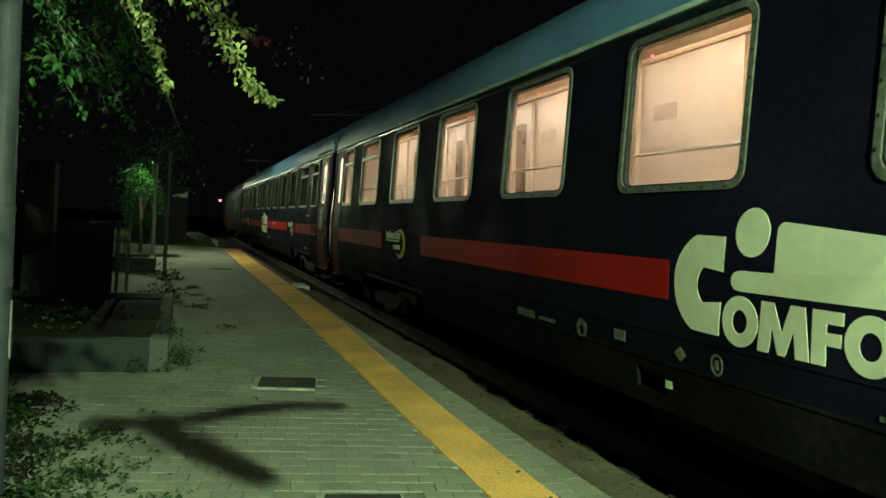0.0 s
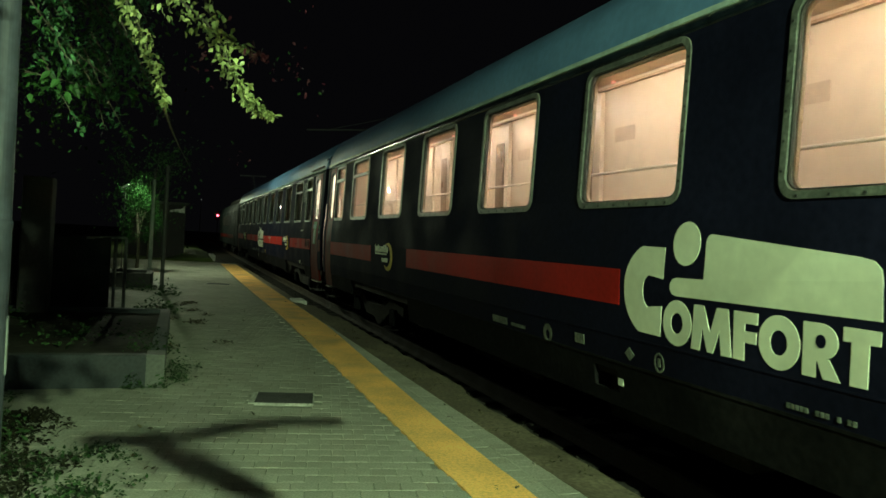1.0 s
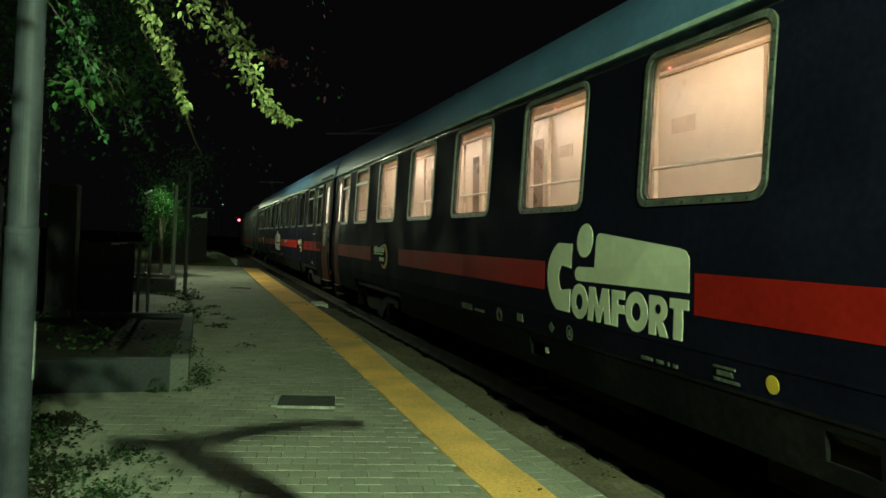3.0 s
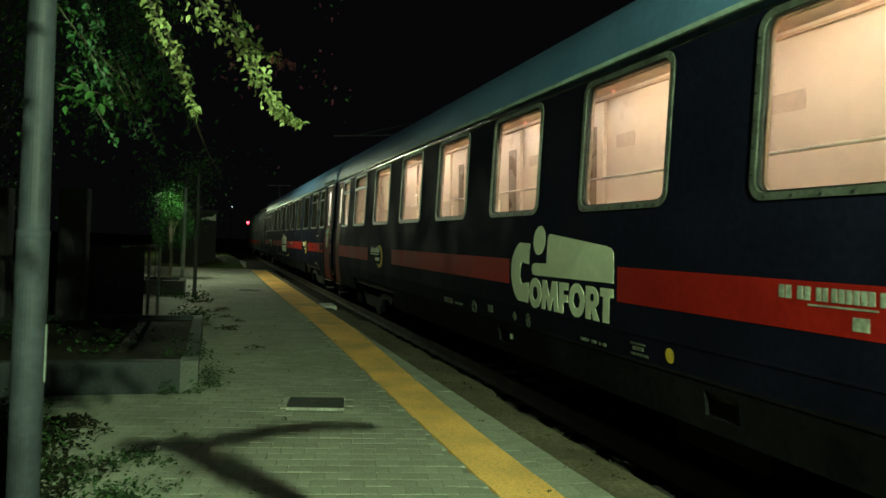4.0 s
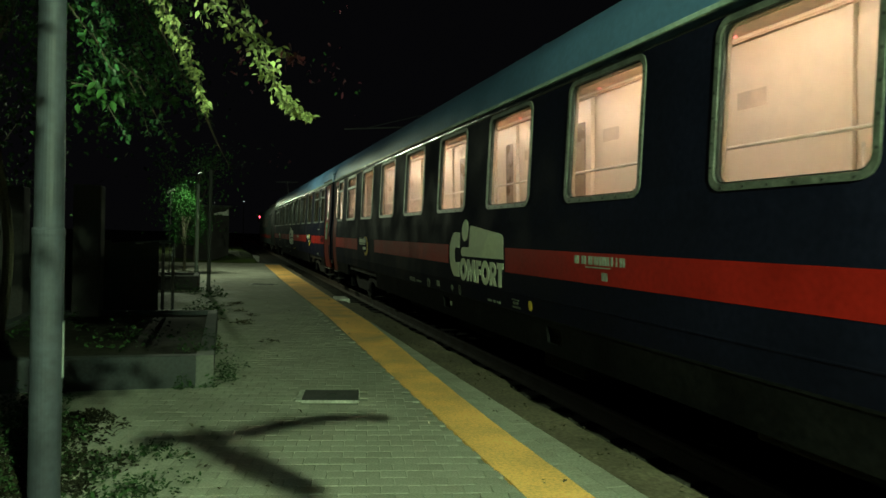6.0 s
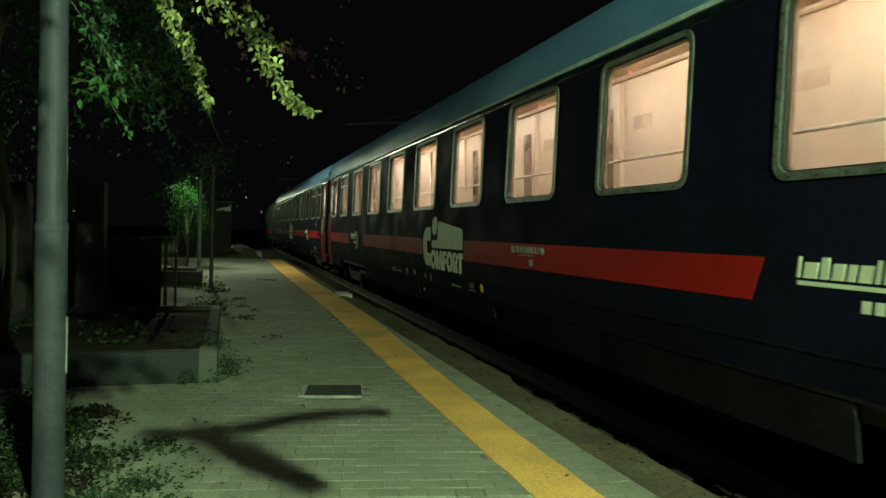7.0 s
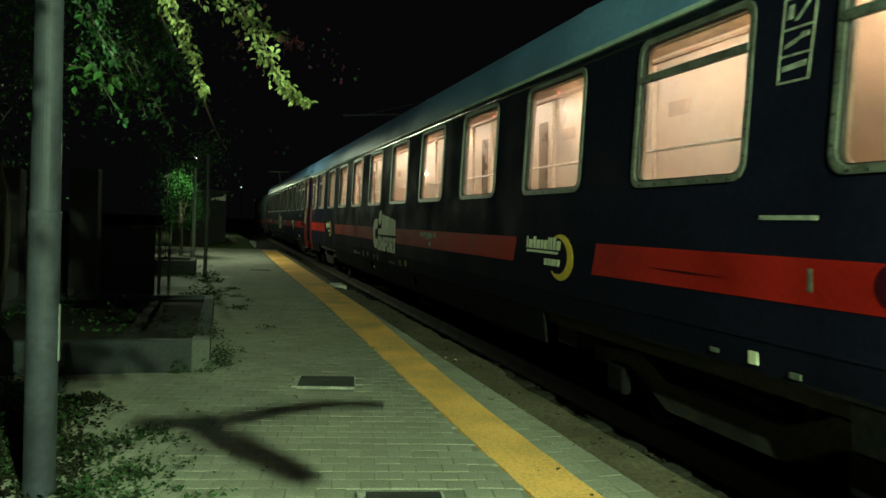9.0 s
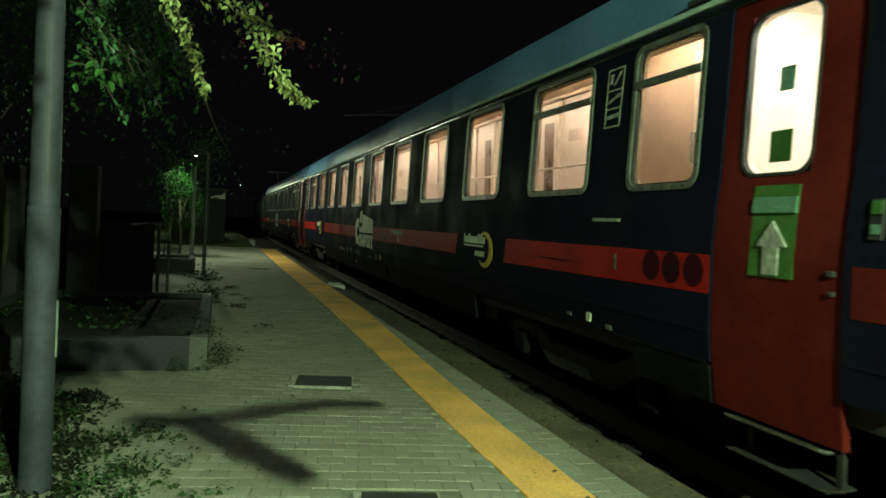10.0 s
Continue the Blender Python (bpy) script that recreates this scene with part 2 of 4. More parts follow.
DOORS = [(-12.71, -11.65), (12.66, 13.36)]
REAR, FRONT = -13.05, 13.55


def hug(bm):
    """Leans a flat piece to the slope of the side wall."""
    for v in bm.verts:
        v.co.x += side_x(v.co.z)
    return bm


def wall_grid(holes, a0, a1, z0, z1, thick=0.07, mirror=False):
    """The side wall as a plate that follows the profile, with openings cut through."""
    ys = sorted({a0, a1, *[h[0] for h in holes], *[h[1] for h in holes]})
    zs = sorted({z0, z1, *[h[2] for h in holes], *[h[3] for h in holes], *[z for _, z in PROFILE if z0 < z < z1]})
    bm = bmesh.new()
    cache = {}

    def vert(i, j, deep):
        if (i, j, deep) not in cache:
            x = side_x(zs[j]) + thick * deep
            cache[i, j, deep] = bm.verts.new((W - x if mirror else x, ys[i], zs[j]))
        return cache[i, j, deep]

    solid = {}
    for i in range(len(ys) - 1):
        for j in range(len(zs) - 1):
            yc, zc = (ys[i] + ys[i + 1]) / 2, (zs[j] + zs[j + 1]) / 2
            solid[i, j] = not any(h[0] < yc < h[1] and h[2] < zc < h[3] for h in holes)
    for (i, j), full in solid.items():
        if not full:
            continue
        for deep in (0, 1):
            bm.faces.new([vert(*c, deep) for c in ((i, j), (i + 1, j), (i + 1, j + 1), (i, j + 1))])
        for (di, dj), c in {(-1, 0): ((i, j), (i, j + 1)), (1, 0): ((i + 1, j), (i + 1, j + 1)), (0, -1): ((i, j), (i + 1, j)), (0, 1): ((i, j + 1), (i + 1, j + 1))}.items():
            if not solid.get((i + di, j + dj), False):
                bm.faces.new((vert(*c[0], 0), vert(*c[1], 0), vert(*c[1], 1), vert(*c[0], 1)))
    bmesh.ops.recalc_face_normals(bm, faces=bm.faces[:])
    return bm


def roof_mesh(a0, a1):
    knots = [p for p in PROFILE if p[1] >= 1.60]
    top = []
    for k in range(len(knots) - 1):
        p0, p1, p2, p3 = (Vector(knots[min(max(i, 0), len(knots) - 1)]) for i in (k - 1, k, k + 1, k + 2))
        for u in (0, 0.25, 0.5, 0.75):
            top.append(tuple(0.5 * ((2 * p1) + (p2 - p0) * u + (2 * p0 - 5 * p1 + 4 * p2 - p3) * u * u + (3 * p1 - p0 - 3 * p2 + p3) * u ** 3)))
    top.append(knots[-1])
    outer = top + [(W - x, z) for x, z in top[-2::-1]]
    bm = bmesh.new()
    rows = []
    for a, drop in ((a0, 0.22), (a0 + 0.35, 0.0), (a1 - 0.35, 0.0), (a1, 0.22)):
        rows.append([bm.verts.new((x, a, z - drop * max(0, (z - 1.60)) / 0.85)) for x, z in outer])
    for u, v in zip(rows, rows[1:]):
        for k in range(len(outer) - 1):
            bm.faces.new((u[k], u[k + 1], v[k + 1], v[k])).smooth = True
    for end in (rows[0], rows[-1][::-1]):
        bm.faces.new([bm.verts.new(v.co) for v in end])
    bmesh.ops.recalc_face_normals(bm, faces=bm.faces[:])
    return bm


def decal(name, pts, mat, parent, lift=0.004, label=""):
    bm = prism(pts, -lift, 0.03)
    for v in bm.verts:
        v.co.x += side_x(v.co.z)
    return part(name, bm, mat, parent, label)


def ellipse(ca, cz, ra, rz, n=28, q0=0, q1=360):
    return [(ca + ra * math.cos(radians(q0 + (q1 - q0) * k / n)), cz + rz * math.sin(radians(q0 + (q1 - q0) * k / n))) for k in range(n if q1 - q0 == 360 else n + 1)]


def ring_decal(name, outer, inner, mat, parent, lift=0.004):
    bm = ring_prism(outer, inner, -lift, 0.03)
    for v in bm.verts:
        v.co.x += side_x(v.co.z)
    return part(name, bm, mat, parent)


def comfort_mark(coach):
    """White sign on the side: a lying figure under a blanket over big capitals."""
    decal("sign_head", ellipse(0.858, 0.09, 0.132, 0.145), DECAL, coach)
    body = [(0.672, 0.10)] + [(0.62 + 0.052 * math.cos(radians(q)), 0.104 + 0.05 * math.sin(radians(q))) for q in (30, 60, 90)]
    body += [(-0.42, 0.052), (-0.50, 0.035), (-0.54, -0.005), (-0.552, -0.06), (-0.556, -0.25), (0.93, -0.262)]
    body += [(0.945 + 0.058 * math.cos(radians(q)), -0.202 + 0.06 * math.sin(radians(q))) for q in (-60, -20, 20, 60)] + [(0.93, -0.139), (0.672, -0.135)]
    decal("sign_blanket", body, DECAL, coach)
    # the open side of the letter faces the lower along values
    outer = [(1.20 - (a - 1.20), z) for a, z in ellipse(1.20, -0.245, 0.325, 0.335, 26, 113, 246)]
    inner = [(1.20 - (a - 1.20), z) for a, z in ellipse(1.20, -0.252, 0.10, 0.122, 18, 246, 113)]
    decal("letter", [(1.072, 0.058)] + outer + [(1.09, -0.555), (1.082, -0.345)] + inner + [(1.07, -0.158)], DECAL, coach)
    lo, hi = -0.585, -0.298
    for ca, ra in ((0.918, 0.143), (0.058, 0.145)):
        ring_decal("letter", ellipse(ca, (lo + hi) / 2 + 0.001, ra, 0.152), ellipse(ca, (lo + hi) / 2, ra * 0.42, 0.07), DECAL, coach)
    decal("letter", [(0.752, hi), (0.66, hi), (0.60, -0.46), (0.545, hi), (0.448, hi), (0.412, lo), (0.50, lo), (0.52, -0.44), (0.572, lo), (0.622, lo), (0.672, -0.44), (0.69, lo), (0.772, lo)], DECAL, coach)
    decal("letter", [(0.40, hi), (0.212, hi), (0.212, -0.365), (0.31, -0.365), (0.31, -0.41), (0.222, -0.41), (0.222, -0.478), (0.31, -0.478), (0.31, lo), (0.40, lo)], DECAL, coach)
    bowl = ellipse(-0.215, -0.392, 0.107, 0.094, 14, -90, 90)
    bowl = [(-0.43 - a, z) for a, z in bowl]
    decal("letter", [(-0.106, hi)] + bowl[::-1] + [(-0.27, -0.478), (-0.338, lo), (-0.238, lo), (-0.192, -0.486), (-0.19, lo), (-0.104, lo)], DECAL, coach)
    decal("letter_counter", ellipse(-0.218, -0.392, 0.032, 0.036, 14), NAVY, coach, 0.006)
    decal("letter", [(-0.349, hi), (-0.554, hi), (-0.554, -0.37), (-0.495, -0.37), (-0.49, lo), (-0.392, lo), (-0.397, -0.37), (-0.349, -0.37)], DECAL, coach)


def moon_mark(coach, shift):
    """Train mark: blocks of white over a line, and a yellow crescent."""
    edges = (-6.613, -6.66, -6.78, -6.86, -6.96, -7.03, -7.13, -7.18, -7.24, -7.32, -7.42)
    for k, (a, b) in enumerate(zip(edges, edges[1:])):
        top = -0.085 if k in (0, 2, 6, 7, 8) else -0.115
        decal("sign_block", [(a - 0.012 + shift, top), (b + 0.012 + shift, top), (b + 0.03 + shift, -0.205), (a + 0.006 + shift, -0.205)], DECAL, coach)
    decal("sign_line", [(-6.613 + shift, -0.222), (-7.35 + shift, -0.222), (-7.34 + shift, -0.246), (-6.613 + shift, -0.246)], DECAL, coach)
    for a in (-7.05, -7.13, -7.20, -7.26, -7.33):
        decal("sign_block", [(a + shift, -0.297), (a - 0.055 + shift, -0.297), (a - 0.048 + shift, -0.362), (a + 0.006 + shift, -0.362)], DECAL, coach)
    outer = [(-7.40 + shift + 0.262 * math.cos(radians(q)), -0.272 + 0.222 * math.sin(radians(q))) for q in range(58, 315, 8)]
    inner = [(-7.33 + shift + 0.22 * math.cos(radians(q)), -0.262 + 0.178 * math.sin(radians(q))) for q in range(304, 66, -8)]
    decal("sign_crescent", outer + inner, MOON, coach)


def glazing(coach, a0, a1, split):
    z0, z1 = WIN_Z
    outer, inner = rounded(a0, a1, z0, z1, 0.12), rounded(a0 + 0.044, a1 - 0.044, z0 + 0.046, z1 - 0.046, 0.085)
    win = part("window", hug(ring_prism(outer, inner, -0.012, 0.05)), ALU, coach, "aluminium-framed window, lit from within")
    part("pane", hug(box(0.02, 0.026, a0 + 0.03, a1 - 0.03, z0 + 0.03, z1 - 0.03)), GLASS, win)
    part("reveal", hug(ring_prism(rounded(a0 + 0.032, a1 - 0.032, z0 + 0.032, z1 - 0.032, 0.09), rounded(a0 + 0.053, a1 - 0.053, z0 + 0.053, z1 - 0.053, 0.085), 0.052, 0.078)), REVEAL, win)
    part("seal", hug(ring_prism(rounded(a0 + 0.0505, a1 - 0.0505, z0 + 0.0505, z1 - 0.0505, 0.085), rounded(a0 + 0.058, a1 - 0.058, z0 + 0.058, z1 - 0.058, 0.08), 0.0, 0.018)), RUBBER, win)
    for k in range(6):
        a, z = a0 + 0.14 + (a1 - a0 - 0.28) * k / 5, z0 + 0.16 + (z1 - z0 - 0.32) * k / 5
        part("rivet", hug(box(-0.017, -0.011, a - 0.008, a + 0.008, z0 + 0.010, z0 + 0.026)), RUBBER, win)
        for side in (a0 + 0.018, a1 - 0.018):
            part("rivet", hug(box(-0.017, -0.011, side - 0.007, side + 0.007, z - 0.008, z + 0.008)), RUBBER, win)
    if split:
        part("transom", hug(box(-0.02, 0.03, a0 + 0.04, a1 - 0.04, 1.175, 1.235, 0.006)), ALU, win)
    return win


def side_door(coach, a0, a1):
    mid = (a0 + a1) / 2 + (0.06 if a1 - a0 > 0.8 else 0.0)
    w = min(0.285, (a1 - a0) / 2 - 0.14)
    bm = wall_grid([(mid - w, mid + w, 0.415, 1.415)], a0 + 0.01, a1 - 0.01, -1.10, 1.56, 0.05)
    for v in bm.verts:
        v.co.x += 0.014
    door = part("door", bm, DOOR_RED, coach, "dull red door with a tall rounded window")
    part("door_window_frame", hug(ring_prism(rounded(mid - w - 0.012, mid + w + 0.012, 0.403, 1.427, 0.13), rounded(mid - w + 0.008, mid + w - 0.008, 0.423, 1.407, 0.115), 0.008, 0.05)), RUBBER, door)
    part("reveal", hug(ring_prism(rounded(mid - w, mid + w, 0.417, 1.413, 0.12), rounded(mid - w + 0.008, mid + w - 0.008, 0.425, 1.405, 0.115), 0.052, 0.10)), VESTIBULE, door)
    part("pane", hug(box(0.03, 0.036, mid - w, mid + w, 0.415, 1.415)), GLASS, door)
    if a1 - a0 > 0.8:
        part("window_sticker", hug(box(0.022, 0.026, -12.215, -12.10, 0.91, 1.055)), STICKER, door)
        part("window_sticker", hug(box(0.022, 0.026, -12.235, -12.06, 0.485, 0.675)), GREEN, door)
        part("arrow_sticker", hug(box(0.004, 0.03, -12.354, -11.995, -0.205, 0.345)), GREEN, door, "green sticker with a white arrow")
        part("sticker_band", hug(box(-0.001, 0.02, -12.350, -11.999, 0.18, 0.275)), STICKER, door)
        arrow = [(-12.18, 0.13), (-12.06, -0.02), (-12.12, -0.02), (-12.12, -0.19), (-12.24, -0.19), (-12.24, -0.02), (-12.30, -0.02)]
        part("arrow", hug(prism(arrow, -0.003, 0.02)), MARK, door)
        part("door_handle", box(-0.004, 0.02, -12.65, -12.60, -0.165, -0.135, 0.004), IRON, door)
        part("door_handle", box(-0.004, 0.02, -12.65, -12.615, -0.27, -0.245, 0.004), IRON, door)
    part("door_edge_strip", hug(box(-0.004, 0.012, a0 - 0.035, a0 - 0.004, -0.60, 1.50)), SKIRT, door)
    for z, x in ((-1.12, 0.02), (-1.34, 0.04)):
        part("step_tread", box(x + 0.012, x + 0.24, a0 + 0.10, a1 - 0.17, z - 0.025, z - 0.006, 0.004), RUBBER, door)
        part("step_nosing", tube([(x + 0.12, a0 + 0.085, z - 0.01), (x + 0.02, a0 + 0.10, z - 0.006), (x, a0 + 0.13, z - 0.004), (x, a1 - 0.17, z - 0.004)], 0.010, sides=8), STEEL if z > -1.3 else UNDER, door)
    for a in (a0 + 0.12, a1 - 0.24):
        part("step_hanger", box(0.16, 0.19, a - 0.02, a + 0.02, -1.36, -1.04), UNDER, door)
    return door


def bogie(coach, centre):
    b = bmesh.new()
    axle_z = RAIL - 1.5 + 0.46
    for x in (0.22, W - 0.32):
        pts = [(centre - 1.75, axle_z + 0.06), (centre - 1.05, axle_z + 0.10), (centre - 0.62, axle_z - 0.12), (centre + 0.62, axle_z - 0.12), (centre + 1.05, axle_z + 0.10), (centre + 1.75, axle_z + 0.06),
               (centre + 1.75, axle_z + 0.20), (centre + 1.0, axle_z + 0.27), (centre + 0.6, axle_z + 0.10), (centre - 0.6, axle_z + 0.10), (centre - 1.0, axle_z + 0.27), (centre - 1.75, axle_z + 0.20)]
        add_prism(b, pts, x, x + 0.10)
    add_box(b, 0.5, W - 0.5, centre - 0.22, centre + 0.22, axle_z - 0.02, axle_z + 0.26, 0.02)
    frame_ = part("bogie", b, UNDER, coach, "rust-black bogie under the coach end")
    for da in (-1.28, 1.28):
        part("axle_box", box(0.15, 0.24, centre + da - 0.14, centre + da + 0.14, axle_z - 0.13, axle_z + 0.13, 0.03), SKIRT, frame_)
        part("coil_spring", lathe([(0.08, -0.12 + k * 0.022 + (0.006 if k % 2 else 0)) if k % 2 else (0.10, -0.12 + k * 0.022) for k in range(13)], sides=12, centre=(0.40, centre + da * 0.72, axle_z + 0.22)), SKIRT, frame_)
        prof = [(0.06, -0.86), (0.10, -0.80), (0.44, -0.78), (0.50, -0.72), (0.46, -0.70), (0.46, -0.645), (0.40, -0.66), (0.09, -0.64), (0.08, 0.64), (0.40, 0.66), (0.46, 0.645), (0.46, 0.70), (0.50, 0.72), (0.44, 0.78), (0.10, 0.80), (0.06, 0.86)]
        axle = part("wheelset", lathe(prof, "x", 28), UNDER, frame_)
        axle.location = (W / 2, centre + da, axle_z)
    part("damper", tube([(0.33, centre - 0.5, axle_z + 0.16), (0.33, centre + 0.45, axle_z + 0.24)], 0.045, sides=10), SKIRT, frame_)
    part("brake_hanger", box(0.42, 0.5, centre - 0.66, centre - 0.56, axle_z - 0.15, axle_z + 0.22, 0.01), UNDER, frame_)
    part("brake_hanger", box(0.42, 0.5, centre + 0.56, centre + 0.66, axle_z - 0.15, axle_z + 0.22, 0.01), UNDER, frame_)


def passenger_coach(label):
    coach = thing("passenger_coach", label, "railway coach", "coaches of the night train")
    holes = [(a0 + 0.03, a1 - 0.03, WIN_Z[0] + 0.03, WIN_Z[1] - 0.03) for a0, a1, _ in WINDOWS] + [(a0, a1, -0.82, 1.57) for a0, a1 in DOORS]
    part("side_wall", wall_grid(holes, REAR, FRONT, -0.82, 1.60), NAVY, coach, "navy painted side wall")
    part("side_wall", wall_grid([], REAR, FRONT, -0.82, 1.60, mirror=True), NAVY, coach)
    for a in (REAR, FRONT - 0.08):
        part("end_wall", box(0.16, W - 0.16, a, a + 0.08, -1.1, 1.85), NAVY, coach)
        part("gangway_bellows", box(0.75, W - 0.75, a - 0.18 if a < 0 else a + 0.08, a if a < 0 else a + 0.26, -0.75, 1.45, 0.06), RUBBER, coach)
    part("roof", roof_mesh(REAR, FRONT), ROOF, coach, "grey curved roof", smooth=False)
    part("gutter", box(0.104, 0.15, REAR + 0.05, FRONT - 0.05, 1.595, 1.638, 0.008), CREAM, coach, "pale green gutter strip under the roof")
    bead = bmesh.new()
    arc = [(side_x(1.56) - 0.016 * math.cos(radians(q)), 1.557 + 0.036 * math.sin(radians(q))) for q in range(-90, 91, 20)]
    rows = [[bead.verts.new((x, y, z)) for x, z in arc] for y in (REAR + 0.05, FRONT - 0.05)]
    for k in range(len(arc) - 1):
        bead.faces.new((rows[0][k], rows[0][k + 1], rows[1][k + 1], rows[1][k]))
    for end in (rows[0][::-1], rows[1]):
        bead.faces.new([bead.verts.new(v.co) for v in end])
    bmesh.ops.recalc_face_normals(bead, faces=bead.faces[:])
    part("cantrail_bead", bead, WET, coach, "glossy rounded strip above the windows", smooth=True)
    part("gutter", box(0.085, 0.15, -12.85, -11.2, 1.655, 1.69, 0.006), RUBBER, coach)
    for a0, a1 in ((REAR, -12.75), (-11.64, 12.62)):
        part("seam", box(-0.004, 0.02, a0, a1, -0.625, -0.612), NAVY, coach)
    part("seam", box(0.012, 0.04, -11.6, 12.3, -0.835, -0.815), SKIRT, coach)
    part("floor", box(0.08, W - 0.08, REAR + 0.08, FRONT - 0.08, -0.95, -0.80), UNDER, coach)
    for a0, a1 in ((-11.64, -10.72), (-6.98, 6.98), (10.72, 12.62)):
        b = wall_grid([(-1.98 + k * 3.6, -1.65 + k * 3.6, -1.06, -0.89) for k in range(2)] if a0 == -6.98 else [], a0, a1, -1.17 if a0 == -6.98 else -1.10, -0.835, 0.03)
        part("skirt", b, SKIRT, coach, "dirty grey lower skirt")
    for a0, a1, z0 in ((-5.8, -4.3, -1.35), (-1.9, -0.9, -1.45), (0.6, 2.2, -1.40), (3.4, 5.2, -1.36)):
        part("equipment_box", box(0.35, 1.3, a0, a1, z0, -0.95, 0.03), UNDER, coach)
    part("equipment_box", box(0.14, 0.5, -7.50, -7.08, -1.15, -0.86, 0.02), UNDER, coach)
    for a0, a1, split in WINDOWS:
        glazing(coach, a0, a1, split)
    for a0, a1 in DOORS:
        side_door(coach, a0, a1)
    bogie(coach, -9.45)
    bogie(coach, 9.55)
    for a0, a1 in ((1.59, 7.0), (9.1, 12.64)):
        decal("red_band", [(a1, -0.115), (a0, -0.115), (a0, -0.385), (a1, -0.385)], RED, coach, 0.003, "red band along the side")
    decal("red_band", [(-0.61, -0.112), (-6.35, -0.10), (-6.24, -0.37), (-0.61, -0.392)], RED, coach, 0.003, "red band along the side")
    decal("red_band", [(-8.095, -0.11), (-11.64, -0.10), (-11.64, -0.36), (-8.015, -0.385)], RED, coach, 0.003, "red band along the side")
    decal("red_band", [(-12.77, -0.10), (-13.04, -0.10), (-13.04, -0.37), (-12.77, -0.37)], DOOR_RED, coach, 0.003, "red band along the side")
    comfort_mark(coach)
    moon_mark(coach, 0.0)
    moon_mark(coach, 15.4)
    # plain bars for the painted numbers and marks
    for a, w in ((-2.335, 0.10), (-2.47, 0.10), (-2.60, 0.085), (-2.70, 0.27), (-2.99, 0.045), (-3.07, 0.03), (-3.13, 0.09)):
        n = max(1, round(w / 0.045))
        for k in range(n):
            a0, a1 = a - w * k / n, a - w * (k + 0.74) / n
            decal("number_bar", [(a0, -0.138), (a1, -0.138), (a1, -0.212), (a0, -0.212)], MARK, coach, 0.006)
    decal("number_bar", [(-2.546, -0.232), (-2.978, -0.228), (-2.978, -0.238), (-2.546, -0.242)], MARK, coach, 0.006)
    decal("number_bar", [(-2.834, -0.275), (-2.93, -0.275), (-2.93, -0.345), (-2.834, -0.345)], MARK, coach, 0.006)
    for a0, a1, z0, z1 in ((-0.80, -1.0, -0.70, -0.685), (-0.83, -0.97, -0.745, -0.715), (-0.80, -1.03, -0.785, -0.765),
                           (3.9, 3.55, -0.79, -0.72), (3.45, 3.15, -0.78, -0.75), (2.22, 2.08, -0.76, -0.68)):
        decal("marking", [(a0, z1), (a1, z1), (a1, z0), (a0, z0)], MARK_DIM, coach, 0.006)
    for a, w in ((0.0, 5), (-0.19, 3), (-0.32, 1), (-0.38, 2)):
        for k in range(w):
            decal("marking", [(a - k * 0.03, -0.758), (a - k * 0.03 - 0.02, -0.758), (a - k * 0.03 - 0.02, -0.786), (a - k * 0.03, -0.786)], MARK_DIM, coach, 0.006)
    decal("scratch", [(-8.89, -0.262), (-9.32, -0.258), (-9.76, -0.268), (-9.32, -0.274)], DARK_MARK, coach, 0.006)
    decal("marking", [(-10.44, -0.16), (-10.47, -0.16), (-10.47, -0.29), (-10.44, -0.29)], MARK_DIM, coach, 0.006)
    ring_decal("gear_mark", ellipse(2.70, -0.75, 0.08, 0.08, 14), ellipse(2.70, -0.765, 0.035, 0.045, 14), MARK_DIM, coach)
    ring_decal("disc_mark", ellipse(1.105, -0.74, 0.055, 0.07, 16), ellipse(1.105, -0.74, 0.042, 0.055, 16), MARK_DIM, coach)
    decal("disc_mark", [(1.12, -0.71), (1.09, -0.71), (1.09, -0.77), (1.12, -0.77)], MARK_DIM, coach)
    decal("disc_mark", [(1.45, -0.685), (1.39, -0.735), (1.45, -0.785), (1.51, -0.735)], MARK_DIM, coach)
    decal("disc_mark", ellipse(-1.30, -0.72, 0.048, 0.055, 18), MOON, coach)
    part("lamp_tag", box(0.03, 0.05, 1.55, 1.62, -1.0, -0.94), DECAL, coach)
    part("lamp_tag", box(0.0, 0.03, -10.06, -9.985, -0.78, -0.70), DECAL, coach)
    part("lamp_tag", box(0.0, 0.03, -9.70, -9.62, -0.77, -0.74), MARK_DIM, coach)
    part("lamp_tag", box(0.0, 0.03, -10.40, -10.32, -0.80, -0.765), MARK_DIM, coach)
    button_box = part("door_button_box", hug(box(-0.012, 0.02, -12.93, -12.85, 0.04, 0.25, 0.006)), RUBBER, coach, "dark door control box with a green plate")
    part("push_button", hug(box(-0.018, -0.011, -12.92, -12.86, 0.17, 0.24, 0.003)), GREEN, button_box)
    part("push_button", hug(box(-0.018, -0.011, -12.915, -12.865, 0.07, 0.12, 0.003)), STICKER, button_box)
    decal("marking", [(-10.04, 0.135), (-10.48, 0.135), (-10.48, 0.108), (-10.04, 0.108)], MARK, coach, 0.006)
    for a in (-10.975, -11.222, -11.477):
        decal("round_sticker", ellipse(a, -0.215, 0.108, 0.115, 18), DARK_MARK, coach, 0.006)
    # pictogram panel: an outline with three fields of bars
    ring_decal("pictogram_frame", [(-10.090, 1.416), (-10.350, 1.416), (-10.320, 0.912), (-10.075, 0.912)], [(-10.102, 1.403), (-10.338, 1.403), (-10.310, 0.925), (-10.087, 0.925)], MARK, coach)
